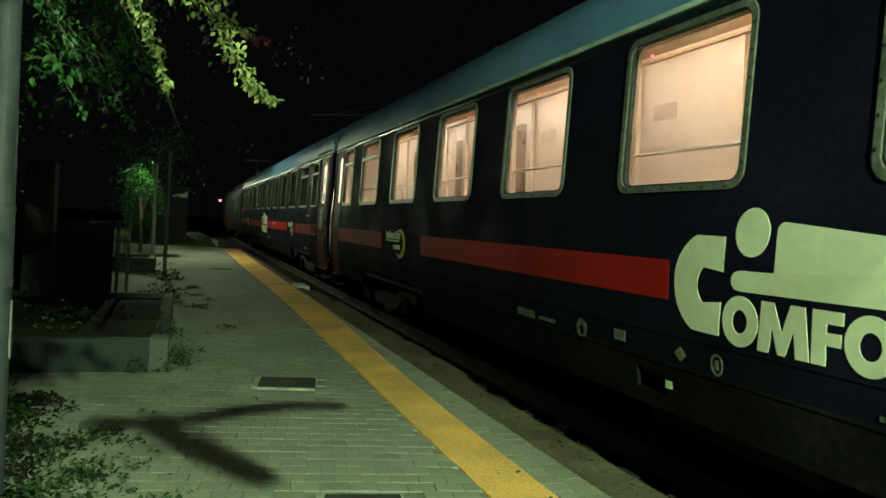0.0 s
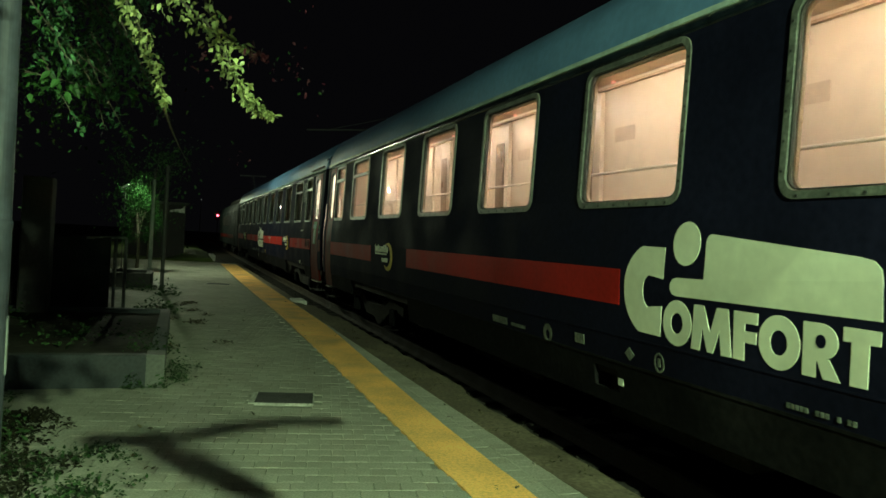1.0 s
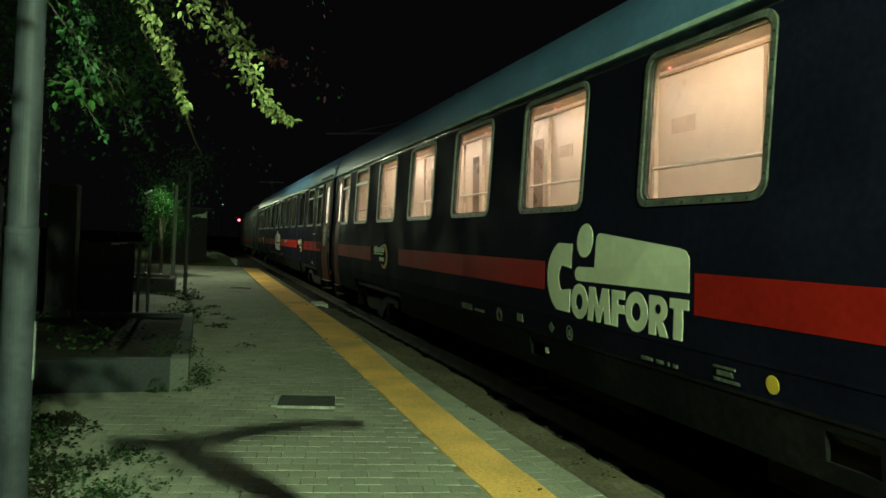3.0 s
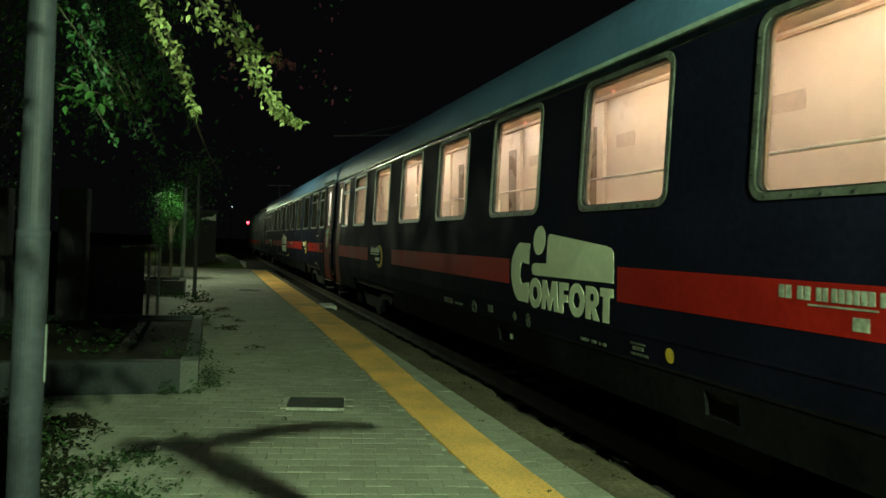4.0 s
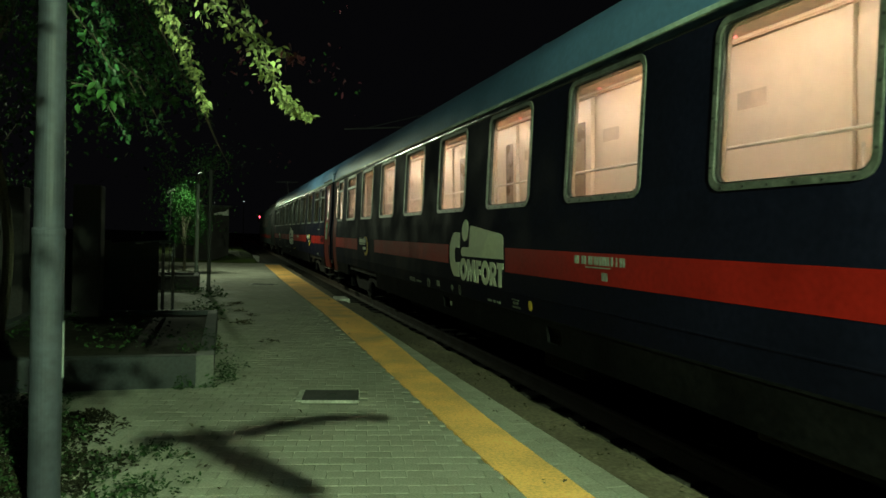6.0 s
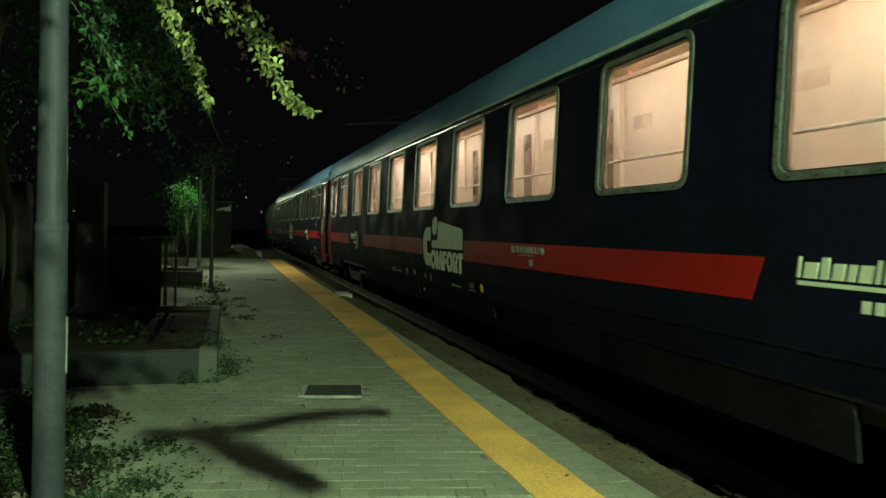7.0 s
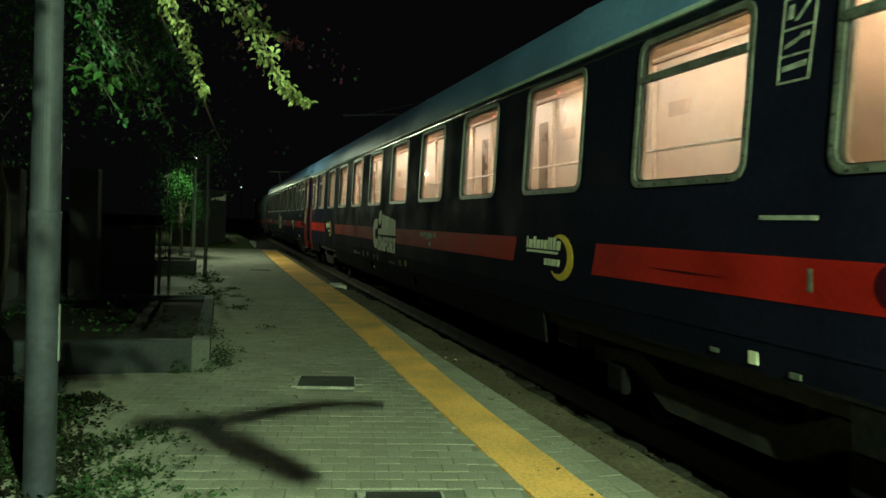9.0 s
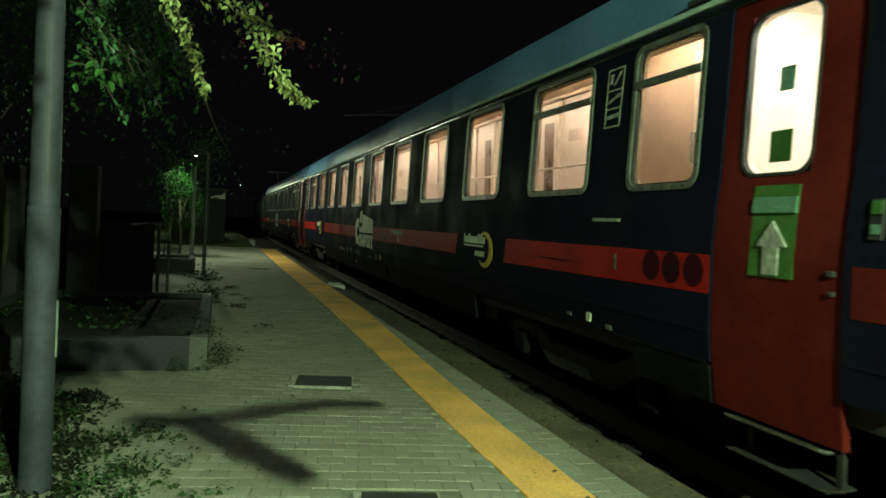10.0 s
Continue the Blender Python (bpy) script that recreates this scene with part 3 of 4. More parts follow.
    for z in (1.236, 1.08):
        decal("pictogram_bar", [(-10.09, z), (-10.33, z), (-10.33, z - 0.014), (-10.09, z - 0.014)], MARK, coach)
    decal("pictogram_bar", [(-10.310, 1.380), (-10.290, 1.380), (-10.180, 1.272), (-10.210, 1.272)], MARK, coach)
    decal("pictogram_bar", [(-10.125, 1.288), (-10.160, 1.288), (-10.170, 1.370), (-10.135, 1.370)], MARK, coach)
    decal("pictogram_bar", [(-10.120, 1.143), (-10.300, 1.164), (-10.300, 1.195), (-10.250, 1.195), (-10.210, 1.143), (-10.120, 1.118)], MARK, coach)
    decal("pictogram_bar", [(-10.110, 0.984), (-10.290, 0.994), (-10.290, 1.030), (-10.110, 1.015)], MARK, coach)
    interior(coach)
    for a in (-11.9, -6.4, 0.0, 6.4, 11.0):
        part("roof_vent", lathe([(0.16, 2.30), (0.19, 2.37), (0.17, 2.43), (0.08, 2.46)], sides=16, centre=(0.95, a, 0)), ROOF, coach)
    return coach


def interior(coach):
    xw = 0.93
    part("corridor_wall", box(xw, xw + 0.05, -11.45, 12.56, -0.80, 1.68), BEIGE, coach, "beige laminate corridor wall")
    # unseen floor and side panel, added to bounce lamp light up to the handrail
    part("corridor_floor", box(0.19, xw - 0.004, -11.44, 12.55, -0.799, -0.785), TAN, coach)
    part("window_side_panel", box(0.135, 0.155, -11.44, 12.55, -0.78, 0.33), BEIGE, coach, "beige panel under the corridor windows")
    part("corridor_ceiling", box(0.19, xw, -11.45, 12.56, 1.66, 1.70), CEIL_IN, coach)
    part("corridor_cove", prism([(-11.45, 1.595), (12.56, 1.595), (12.56, 1.615), (-11.45, 1.615)], xw - 0.05, xw - 0.004), TAN, coach)
    # strip added before the lamps to keep their direct light off the platform
    part("pelmet", box(0.205, 0.22, -11.45, 12.56, 1.455, 1.66), CEIL_IN, coach)
    for a in (-11.50, 12.57):
        part("bulkhead", box(0.20, W - 0.20, a, a + 0.05, -0.80, 1.68), BEIGE, coach)
    for k, a in enumerate([f + 1.42 for f in FULL] + [-7.15]):
        door = part("compartment_door", box(xw - 0.022, xw - 0.003, a - 0.38, a + 0.38, -0.78, 1.50, 0.004), BEIGE, coach, "sliding compartment door with a dark pane")
        part("door_pane", box(xw - 0.027, xw - 0.023, a - 0.13 - 0.12, a + 0.13 - 0.12, 0.15, 1.34), BEIGE_DARK, door)
        part("door_post", box(xw - 0.05, xw - 0.003, a + 0.385, a + 0.43, -0.78, 1.58), BEIGE, door)
        part("door_post", box(xw - 0.05, xw - 0.003, a - 0.43, a - 0.385, -0.78, 1.58), BEIGE, door)
        part("door_handle", tube([(xw - 0.05, a + 0.30, 0.42), (xw - 0.05, a + 0.30, 0.66)], 0.012, sides=6), RAIL_IN, door)
        part("notice", box(xw - 0.006, xw - 0.002, a - 0.95, a - 0.62, 1.06, 1.20), CEIL_IN, coach)
    part("corridor_rail", tube([(0.40, -9.7, 0.682), (0.40, 12.4, 0.682)], 0.014, sides=10), RAIL_IN, coach, "pale handrail along the corridor")
    for a in [f + 0.45 for f in FULL]:
        part("rail_bracket", tube([(0.40, a, 0.682), (0.20, a, 0.66)], 0.008, sides=6), RAIL_IN, coach)
    # small glowing red boxes, one per window bay near the ceiling
    for f in FULL:
        part("door_indicator", box(0.81, 0.835, f + 0.685, f + 0.712, 1.620, 1.638, 0.004), RED_DOT, coach, "small glowing red dot near the corridor ceiling")
    first = None
    for k in range(11):
        a = 10.9 - k * 2.15
        if first is None:
            first = part("corridor_lamp", box(-0.04, 0.04, -0.45, 0.45, -0.025, 0.0, 0.006), LIT, coach, "lit corridor lamp behind an added baffle")
            first.location = (0.29, a, 1.658)
        else:
            again(first, "corridor_lamp", coach, (0.29, a, 1.658))
    # washroom panel behind the last window
    part("washroom_panel", box(0.62, 0.66, -11.5, -9.75, -0.80, 1.60), TAN, coach, "tan washroom panel")
    part("washroom_door", box(0.595, 0.618, -11.5, -10.62, -0.80, 1.50, 0.004), BEIGE, coach)
    part("washroom_handle", tube([(0.59, -10.66, 0.60), (0.555, -10.66, 0.62), (0.555, -10.66, 0.84), (0.59, -10.66, 0.86)], 0.012, sides=8), STEEL, coach)
    # vestibules
    for a0, a1 in ((-12.95, -11.505), (12.63, 13.45)):
        part("vestibule_panel", box(1.15, 1.2, a0, a1, -0.80, 1.62), VESTIBULE, coach)
        part("vestibule_ceiling", box(0.20, 1.15, a0, a1, 1.60, 1.64), VESTIBULE, coach)
        part("vestibule_panel", box(0.20, 1.15, a0, a0 + 0.03, -0.80, 1.60), VESTIBULE, coach)
        part("vestibule_panel", box(0.20, 1.148, a1 - 0.03, a1 - 0.004, -0.80, 1.596), VESTIBULE, coach)
        part("vestibule_lamp", box(0.35, 0.75, (a0 + a1) / 2 - 0.18, (a0 + a1) / 2 + 0.18, 1.56, 1.598, 0.006), LIT_WHITE, coach, "lit vestibule lamp")


coach_lit = passenger_coach("navy sleeping coach with red band, lit windows and white lettering")
coach_dark = copy_thing(coach_lit, pose(0, 30, 0))
tagged(coach_dark, "navy sleeping coach with red band, dark corridor windows and lit vestibule")
for ob in coach_dark.children_recursive:
    if ob.name.startswith("corridor_lamp"):
        ob.material_slots[0].link = "OBJECT"
        ob.material_slots[0].material = UNLIT
coach_rear = copy_thing(coach_lit, pose(0, -30, 0))
tagged(coach_rear, "navy sleeping coach coupled behind, lit corridor windows")


def locomotive():
    loco = thing("locomotive", "dull grey-green electric locomotive at the head of the night train", "locomotive")
    L = 11.1
    sect = [(0.10, -0.95), (0.04, -0.3), (0.04, 1.25), (0.22, 1.75), (0.60, 2.0), (W - 0.60, 2.0), (W - 0.22, 1.75), (W - 0.04, 1.25), (W - 0.04, -0.3), (W - 0.10, -0.95)]
    bm = bmesh.new()
    rows = []
    for y, k in ((-L, 0.90), (-L + 0.5, 1.0), (L - 0.9, 1.0), (L, 0.88)):
        rows.append([bm.verts.new((W / 2 + (x - W / 2) * k, y - (0.0 if y < 9 else 0.35 * max(0, z)), z if k == 1.0 else z * 0.98)) for x, z in sect])
    for u, v in zip(rows, rows[1:]):
        for i in range(len(sect)):
            bm.faces.new((u[i], u[(i + 1) % len(sect)], v[(i + 1) % len(sect)], v[i]))
    bm.faces.new(rows[0])
    bm.faces.new(rows[-1][::-1])
    bmesh.ops.recalc_face_normals(bm, faces=bm.faces[:])
    part("body", bm, LOCO, loco)
    for a in (-9.4, 8.7):
        part("cab_window", box(0.02, 0.06, a, a + 0.7, 0.45, 1.1, 0.01), RUBBER, loco)
        part("cab_door", box(0.015, 0.06, a + (0.95 if a < 0 else -0.85), a + (1.5 if a < 0 else -0.3), -0.8, 1.2, 0.01), LOCO, loco)
    for k in range(6):
        part("air_grille", box(0.018, 0.06, -4.6 + k * 1.55, -3.5 + k * 1.55, 0.35, 1.05, 0.01), UNDER, loco)
    part("roof_equipment", box(0.7, W - 0.7, -5.5, 5.5, 1.98, 2.25, 0.05), UNDER, loco)
    part("pantograph", tube([(W / 2, -5.2, 2.2), (W / 2, -6.6, 2.9), (W / 2, -5.6, 3.7)], 0.04, sides=6), STEEL, loco)
    part("pantograph_head", tube([(0.6, -5.6, 3.7), (W - 0.6, -5.6, 3.7)], 0.03, sides=6), STEEL, loco)
    part("side_strip", box(0.02, 0.06, -8.4, 8.0, -0.5, -0.25, 0.004), DOOR_RED, loco)
    bogie(loco, -5.4)
    bogie(loco, 5.4)
    for a in (-11.55, 11.05):
        for x in (0.55, W - 0.55):
            buffer = part("buffer", lathe([(0.09, 0), (0.09, 0.3), (0.22, 0.33), (0.22, 0.36)] if a > 0 else [(0.22, 0), (0.22, 0.03), (0.09, 0.06), (0.09, 0.45)], sides=16, centre=(0, 0, 0)), UNDER, loco)
            buffer.matrix_basis = pose(x, a, -0.72, -90, 0, 0)
    return loco


loco = locomotive()

# ---- platform and ground ----
SKEW = -11.0
X_PAVE, X_STRIP, X_EDGE = 1.72, 2.42, 2.85
Y0, Y1 = -9.0, 34.5


def slab(name, mat, x0, x1, y0, y1, z0, z1, label, category, kind="structure"):
    return tagged(part(name, box(x0, x1, y0, y1, z0, z1), mat), label, category, kind=kind)


ground = slab("ground", EARTH, -300, 300, -200, 600, -1.2, -0.62, "dark dry earth ground reaching into the night", "ground")
platform = slab("platform", JOINT, -7.0, 2.45, Y0, Y1, -0.60, -0.012, "low station platform paved with grey concrete blocks", "platform")
side_strip = slab("pavement", EARTH, -40.0, -7.0, -60, 60, -0.62, -0.02, "dark earth yard behind the station fence", "ground")


def yellow_edges(y):
    """The line widens towards the kerb along the platform."""
    wob = 0.010 * noise.noise(Vector((y * 2.3, 5, 0))) + 0.006 * noise.noise(Vector((y * 9.0, 1, 0)))
    far = min(max((y - 3.6) / 8.4, 0.0), 1.0)
    left = 1.705 + 0.10 * min(max((y - 4.5) / 8.0, 0.0), 1.0) - 0.08 * min(max((y - 14) / 8.0, 0.0), 1.0)
    return left + wob, 2.10 + 0.29 * far * far * (3 - 2 * far) ** 0.6 + wob * 0.8


def yellow_line():
    bm = bmesh.new()
    rows = []
    for i in range(421):
        y = Y0 + (33.0 - Y0) * i / 420
        a, b = yellow_edges(y)
        lift = 0.0012 * noise.noise(Vector((y * 11, 0, 4)))
        rows.append([bm.verts.new((x, y, z)) for x, z in ((a, -0.012), (a + 0.003, 0.004 + lift), ((a + b) / 2, 0.005 - lift), (b - 0.003, 0.004 + lift), (b, -0.012))])
    for u, v in zip(rows, rows[1:]):
        for k in range(4):
            bm.faces.new((u[k], u[k + 1], v[k + 1], v[k]))
    bm.faces.new(rows[0][::-1])
    bm.faces.new(rows[-1])
    bmesh.ops.recalc_face_normals(bm, faces=bm.faces[:])
    return tagged(part("yellow_line", bm, YELLOW), "worn yellow safety line painted along the platform", "safety line", kind="structure")


yellow_line()


def kerb_edge():
    """Rough edge of the platform: one long uneven strip."""
    bm = bmesh.new()
    n = 260
    rows = []
    for i in range(n + 1):
        y = Y0 + (Y1 - Y0) * i / n
        wob = 0.045 * noise.noise(Vector((y * 1.7, 0, 0))) + 0.03 * noise.noise(Vector((y * 7.0, 3, 0)))
        far = X_EDGE + wob + (0.10 if 7 < y < 13.5 else 0.0) - (0.18 if y > 15.5 else 0.0)
        inner = 0.018 * noise.noise(Vector((y * 3.1, 8, 0))) + 0.008 * noise.noise(Vector((y * 12.0, 2, 0)))
        row = []
        for k, (x, z) in enumerate(((X_STRIP + inner, -0.03), (X_STRIP + inner + 0.012, -0.006), ((X_STRIP + far) / 2, -0.010), (far - 0.05, -0.02), (far, -0.07), (far - 0.01, -0.62))):
            row.append(bm.verts.new((x, y, z + (0.007 * noise.noise(Vector((x * 9, y * 9, k))) if 1 < k < 5 else 0))))
        rows.append(row)
    for u, v in zip(rows, rows[1:]):
        for k in range(5):
            bm.faces.new((u[k], u[k + 1], v[k + 1], v[k]))
    bmesh.ops.recalc_face_normals(bm, faces=bm.faces[:])
    return tagged(part("kerb", bm, KERB), "crumbling brown platform kerb beside the track", "kerb", kind="structure")


kerb_edge()
white_block = tagged(part("kerb_block", box(2.43, 2.72, 15.9, 16.6, -0.3, 0.035, 0.02), WHITEWASH), "worn white painted kerb block at the platform edge", "kerb block")


def cover(name, x, y, w, d, rot, label):
    c = thing(name, label, "manhole cover")
    c.matrix_basis = pose(x, y, 0, 0, 0, rot)
    part("collar", ring_prism([(-w / 2 - 0.045, -d / 2 - 0.014), (w / 2 + 0.010, -d / 2 - 0.014), (w / 2 + 0.010, d / 2 + 0.004), (-w / 2 - 0.045, d / 2 + 0.004)],
                              [(-w / 2, -d / 2), (w / 2, -d / 2), (w / 2, d / 2), (-w / 2, d / 2)], 0, 0.03), CEMENT, c, "pale cement collar")
    col = c.children[0]
    col.matrix_basis = Matrix(((0, 1, 0, 0), (0, 0, 1, 0), (1, 0, 0, -0.020), (0, 0, 0, 1)))
    part("plate", box(-w / 2 + 0.004, w / 2 - 0.004, -d / 2 + 0.004, d / 2 - 0.004, -0.03, 0.013, 0.004), IRON, c)
    part("lifting_ring", tube([(-0.05, 0, 0.012), (-0.03, 0, 0.022), (0.03, 0, 0.022), (0.05, 0, 0.012)], 0.006, sides=6), IRON, c)
    return c


cover("manhole_cover", 0.965, 6.54, 0.51, 0.42, SKEW, "dark iron manhole cover in a pale cement collar")
cover("manhole_cover", 0.97, 3.60, 0.42, 0.36, SKEW, "dark iron manhole cover set in the paving")
cover("manhole_cover", 1.05, 20.6, 0.6, 0.5, SKEW, "dark iron manhole cover set in the paving")

# ---- track ----


def track():
    t = thing("railway_track", "rusty railway track on dark ballast beside the platform", "railway track", kind="structure")
    t.matrix_basis = Matrix.Translation((SIDE_X, 0, 0)) @ pose(0, 0, 0, 0, CANT, 0)
    zr = RAIL
    for x in (W / 2 - 0.7525, W / 2 + 0.7525):
        sect = [(-0.07, -0.17), (0.07, -0.17), (0.07, -0.155), (0.012, -0.13), (0.012, -0.045), (0.036, -0.035), (0.036, -0.004), (0.028, 0), (-0.028, 0), (-0.036, -0.004), (-0.036, -0.035), (-0.012, -0.045), (-0.012, -0.13), (-0.07, -0.155)]
        bm = bmesh.new()
        a = [bm.verts.new((x + u, -40, zr + v)) for u, v in sect]
        b = [bm.verts.new((x + u, 200, zr + v)) for u, v in sect]
        bm.faces.new(a)
        bm.faces.new(b[::-1])
        for i in range(len(sect)):
            bm.faces.new((a[i], a[(i + 1) % len(sect)], b[(i + 1) % len(sect)], b[i]))
        bmesh.ops.recalc_face_normals(bm, faces=bm.faces[:])
        part("rail", bm, RUST, t)
    src = None
    for k in range(70):
        y = -10 + k * 0.62
        if src is None:
            src = part("sleeper", box(0.11, W - 0.11, -0.13, 0.13, zr - 0.37, zr - 0.172, 0.02), UNDER, t)
            src.location = (0, y, 0)
        else:
            again(src, "sleeper", t, (0, y, 0))
    return t


track()


def ballast():
    rng = random.Random(5)
    vs, fs = [], []
    tet = [(1, 0, -0.7), (-0.5, 0.87, -0.7), (-0.5, -0.87, -0.7), (0.6, 0.3, 0.6), (-0.5, 0.2, 0.8), (0.1, -0.6, 0.5)]
    faces = [(0, 2, 1), (3, 4, 5), (0, 1, 3), (1, 4, 3), (1, 2, 4), (2, 5, 4), (2, 0, 5), (0, 3, 5)]
    for _ in range(9000):
        y = -4 + 46 * rng.random() ** 1.3
        x = 2.75 + 3.6 * rng.random()
        z = -0.44 + 0.04 * (x - 3.1) + rng.uniform(-0.02, 0.02)
        s = rng.uniform(0.02, 0.04)
        q = Euler((rng.random() * 6, rng.random() * 6, rng.random() * 6)).to_matrix()
        n = len(vs)
        vs += [tuple(Vector((x, y, z)) + q @ Vector(p) * s) for p in tet]
        fs += [tuple(n + i for i in f) for f in faces]
    me = bpy.data.meshes.new("ballast")
    me.from_pydata(vs, [], fs)
    me.materials.append(BALLAST)
    tagged(new("ballast", me), "loose dark ballast stones between the rails", "ballast", kind="stuff")
    bed = bmesh.new()
    rows = [[bed.verts.new((x, y, z)) for x, z in ((2.70, -0.62), (2.75, -0.46), (6.3, -0.32), (7.6, -0.62))] for y in (-60, 200)]
    for k in range(3):
        bed.faces.new((rows[0][k], rows[0][k + 1], rows[1][k + 1], rows[1][k]))
    bed.faces.new((rows[0][3], rows[0][0], rows[1][0], rows[1][3]))
    bed.faces.new(rows[0])
    bed.faces.new(rows[1][::-1])
    bmesh.ops.recalc_face_normals(bed, faces=bed.faces[:])
    tagged(part("ballast_bed", bed, BALLAST), "dark ballast bed under the track", "ballast bed", kind="structure")


ballast()

# ---- poles, lamps, fence ----


def lamp_post(name, x, y, height, radius, head_at, lit, label, group="platform lamp posts"):
    p = thing(name, label, "lamp post", group)
    p.location = (x, y, 0)
    part("pole", lathe([(radius * 1.10, -0.02), (radius * 1.10, 0.05), (radius * 1.05, 0.08), (radius * 1.04, 1.44), (radius * 1.08, 1.455), (radius * 1.08, 1.475), (radius * 0.98, 1.49), (radius * 0.72, height)], sides=28), POLE_PAINT, p, smooth=False)
    hx, hy, hz = head_at
    part("arm", tube([(0, 0, height - 0.05), (hx * 0.3, hy * 0.3, hz + 0.12), (hx, hy, hz + 0.10)], 0.03, 0.025, 10), POLE_PAINT, p)
    part("lamp_head", lathe([(0.05, 0.16), (0.16, 0.14), (0.21, 0.07), (0.20, 0.05)], sides=20, centre=(hx, hy, hz)), IRON, p)
    part("diffuser", lathe([(0.10, 0.045), (0.185, 0.048), (0.185, 0.052)], sides=20, centre=(hx, hy, hz)), LAMP_GLASS if lit else UNLIT, p)
    return p


near_pole = lamp_post("lamp_post", -0.880, 4.15, 4.6, 0.074, (-0.7, 0.0, 4.6), False, "tall grey painted steel lamp post with a ring joint, beside weeds")
part("junction_cover", box(0.074, 0.083, -0.014, 0.014, 0.70, 1.00, 0.003), POLE_PALE, near_pole, "narrow metal cover strip")
for lx, ly, lz in (LAMP_FAR, LAMP_LAST):
    post = thing("lamp_post", "slim pale lamp post with a small capped lamp", "lamp post", "platform lamp posts")
    post.location = (lx, ly, 0)
    part("pole", lathe([(0.09, -0.02), (0.09, 0.08), (0.065, 0.10), (0.052, lz - 0.52)], sides=14), POLE_PALE if ly < 40 else IRON, post)
    part("neck", lathe([(0.02, lz - 0.53), (0.02, lz - 0.20)], sides=10), RUBBER, post, "thin black neck")
    part("lamp_tray", lathe([(0.02, -0.20), (0.045, -0.18), (0.055, -0.15), (0.05, -0.145), (0.02, -0.15)], sides=20, centre=(0, 0, lz)), RUBBER, post, "small dark tray under the lamp")
lamp_post("lamp_post", LAMP_MAIN[0] - 0.2, LAMP_MAIN[1] - 1.6, 4.0, 0.10, (0.2, 1.6, LAMP_MAIN[2] + 0.12), True, "tall grey lamp post whose lamp lights the platform")
flood = thing("floodlight", "small pale floodlight tilted on a thin dark post", "floodlight")
flood.location = (-1.81, 26.0, 0)
part("pole", lathe([(0.05, -0.02), (0.05, 0.04), (0.012, 0.05), (0.012, 2.74)], sides=10), RUBBER, flood)
flood_head = part("lamp_head", box(-0.13, 0.13, -0.05, 0.05, -0.025, 0.025, 0.008), WHITEWASH, flood, "pale lamp housing")
flood_head.matrix_basis = pose(0, 0, 2.78, 0, -32, 0)
sign_post = thing("sign_post", "dark slim steel post beside the low planter", "post")
sign_post.location = (-0.36, 18.0, 0)
part("pole", lathe([(0.06, -0.02), (0.06, 0.05), (0.045, 0.06), (0.045, 2.9)], sides=14), IRON, sign_post)
part("cap", lathe([(0.05, 2.9), (0.05, 2.93), (0.01, 2.95)], sides=14), IRON, sign_post)


def fence():
    f = thing("fence", "slatted fence coloured dark for yard shade, with grey end post", "fence")
    y = 12.0
    n = 24
    for k in range(n):
        x = -3.75 + k * 0.115
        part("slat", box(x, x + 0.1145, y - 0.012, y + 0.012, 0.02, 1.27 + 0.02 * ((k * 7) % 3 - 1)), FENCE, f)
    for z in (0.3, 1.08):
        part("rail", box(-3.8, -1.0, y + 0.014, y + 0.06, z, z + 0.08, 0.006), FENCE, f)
    part("post", tube([(-0.81, y + 0.5, 0), (-0.81, y + 0.5, 1.25), (-0.825, y + 0.5, 1.28), (-0.86, y + 0.5, 1.29), (-1.4, y + 0.35, 1.255)], 0.026, sides=10), POLE_PALE, f, "bent pale steel tube")
    part("post", tube([(-0.96, y + 0.46, 0), (-0.96, y + 0.46, 1.27)], 0.026, sides=10), POLE_PALE, f, "pale steel tube")
    return f


fence()
pillar = tagged(part("gate_pillar", box(-2.02, -1.66, 10.9, 11.25, -0.02, 2.08, 0.02), PILLAR), "stained plaster gate pillar beside the fence, darkened for shade", "pillar")
pillar2 = tagged(part("gate_pillar", box(-3.0, -2.62, 10.9, 11.25, -0.02, 2.02, 0.02), PILLAR), "stained plaster gate pillar beside the fence, darkened for shade", "pillar")


def planter(x0, x1, y0, y1, h, mat, label):
    p = thing("planter", label, "planter", "concrete planters")
    t = 0.14
    part("planter_wall", box(x0, x1, y0, y0 + t, -0.02, h, 0.012), mat, p)
    part("planter_wall", box(x0, x1, y1 - t, y1, -0.02, h, 0.012), mat, p)
    part("planter_wall", box(x1 - t, x1 - 0.002, y0 + t + 0.002, y1 - t - 0.002, -0.02, h - 0.003, 0.012), mat, p)
    part("planter_wall", box(x0 + 0.002, x0 + t, y0 + t + 0.002, y1 - t - 0.002, -0.02, h - 0.003, 0.012), mat, p)
    part("soil", box(x0 + t, x1 - t, y0 + t, y1 - t, -0.02, h - 0.06), EARTH, p)
    return p


pl = planter(-2.6, -0.08, 7.12, 11.2, 0.30, STONE, "low grey concrete planter darkened for shade, weeds hanging over its edge")
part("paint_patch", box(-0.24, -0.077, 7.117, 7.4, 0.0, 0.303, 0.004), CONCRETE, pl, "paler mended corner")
# dark plaster colour stands in for shade on the front facing off the lamp
planter(-1.75, -0.62, 18.6, 20.2, 0.34, PILLAR, "low concrete planter beside a post, coloured dark for its unlit front")

# ---- plants ----
LEAF_SHAPE = [(0, 0, 0), (0.26, 0.28, 0.06), (0.22, 0.60, 0.07), (0, 1, -0.04), (-0.22, 0.60, 0.07), (-0.26, 0.28, 0.06), (0, 0.35, 0), (0, 0.68, 0)]
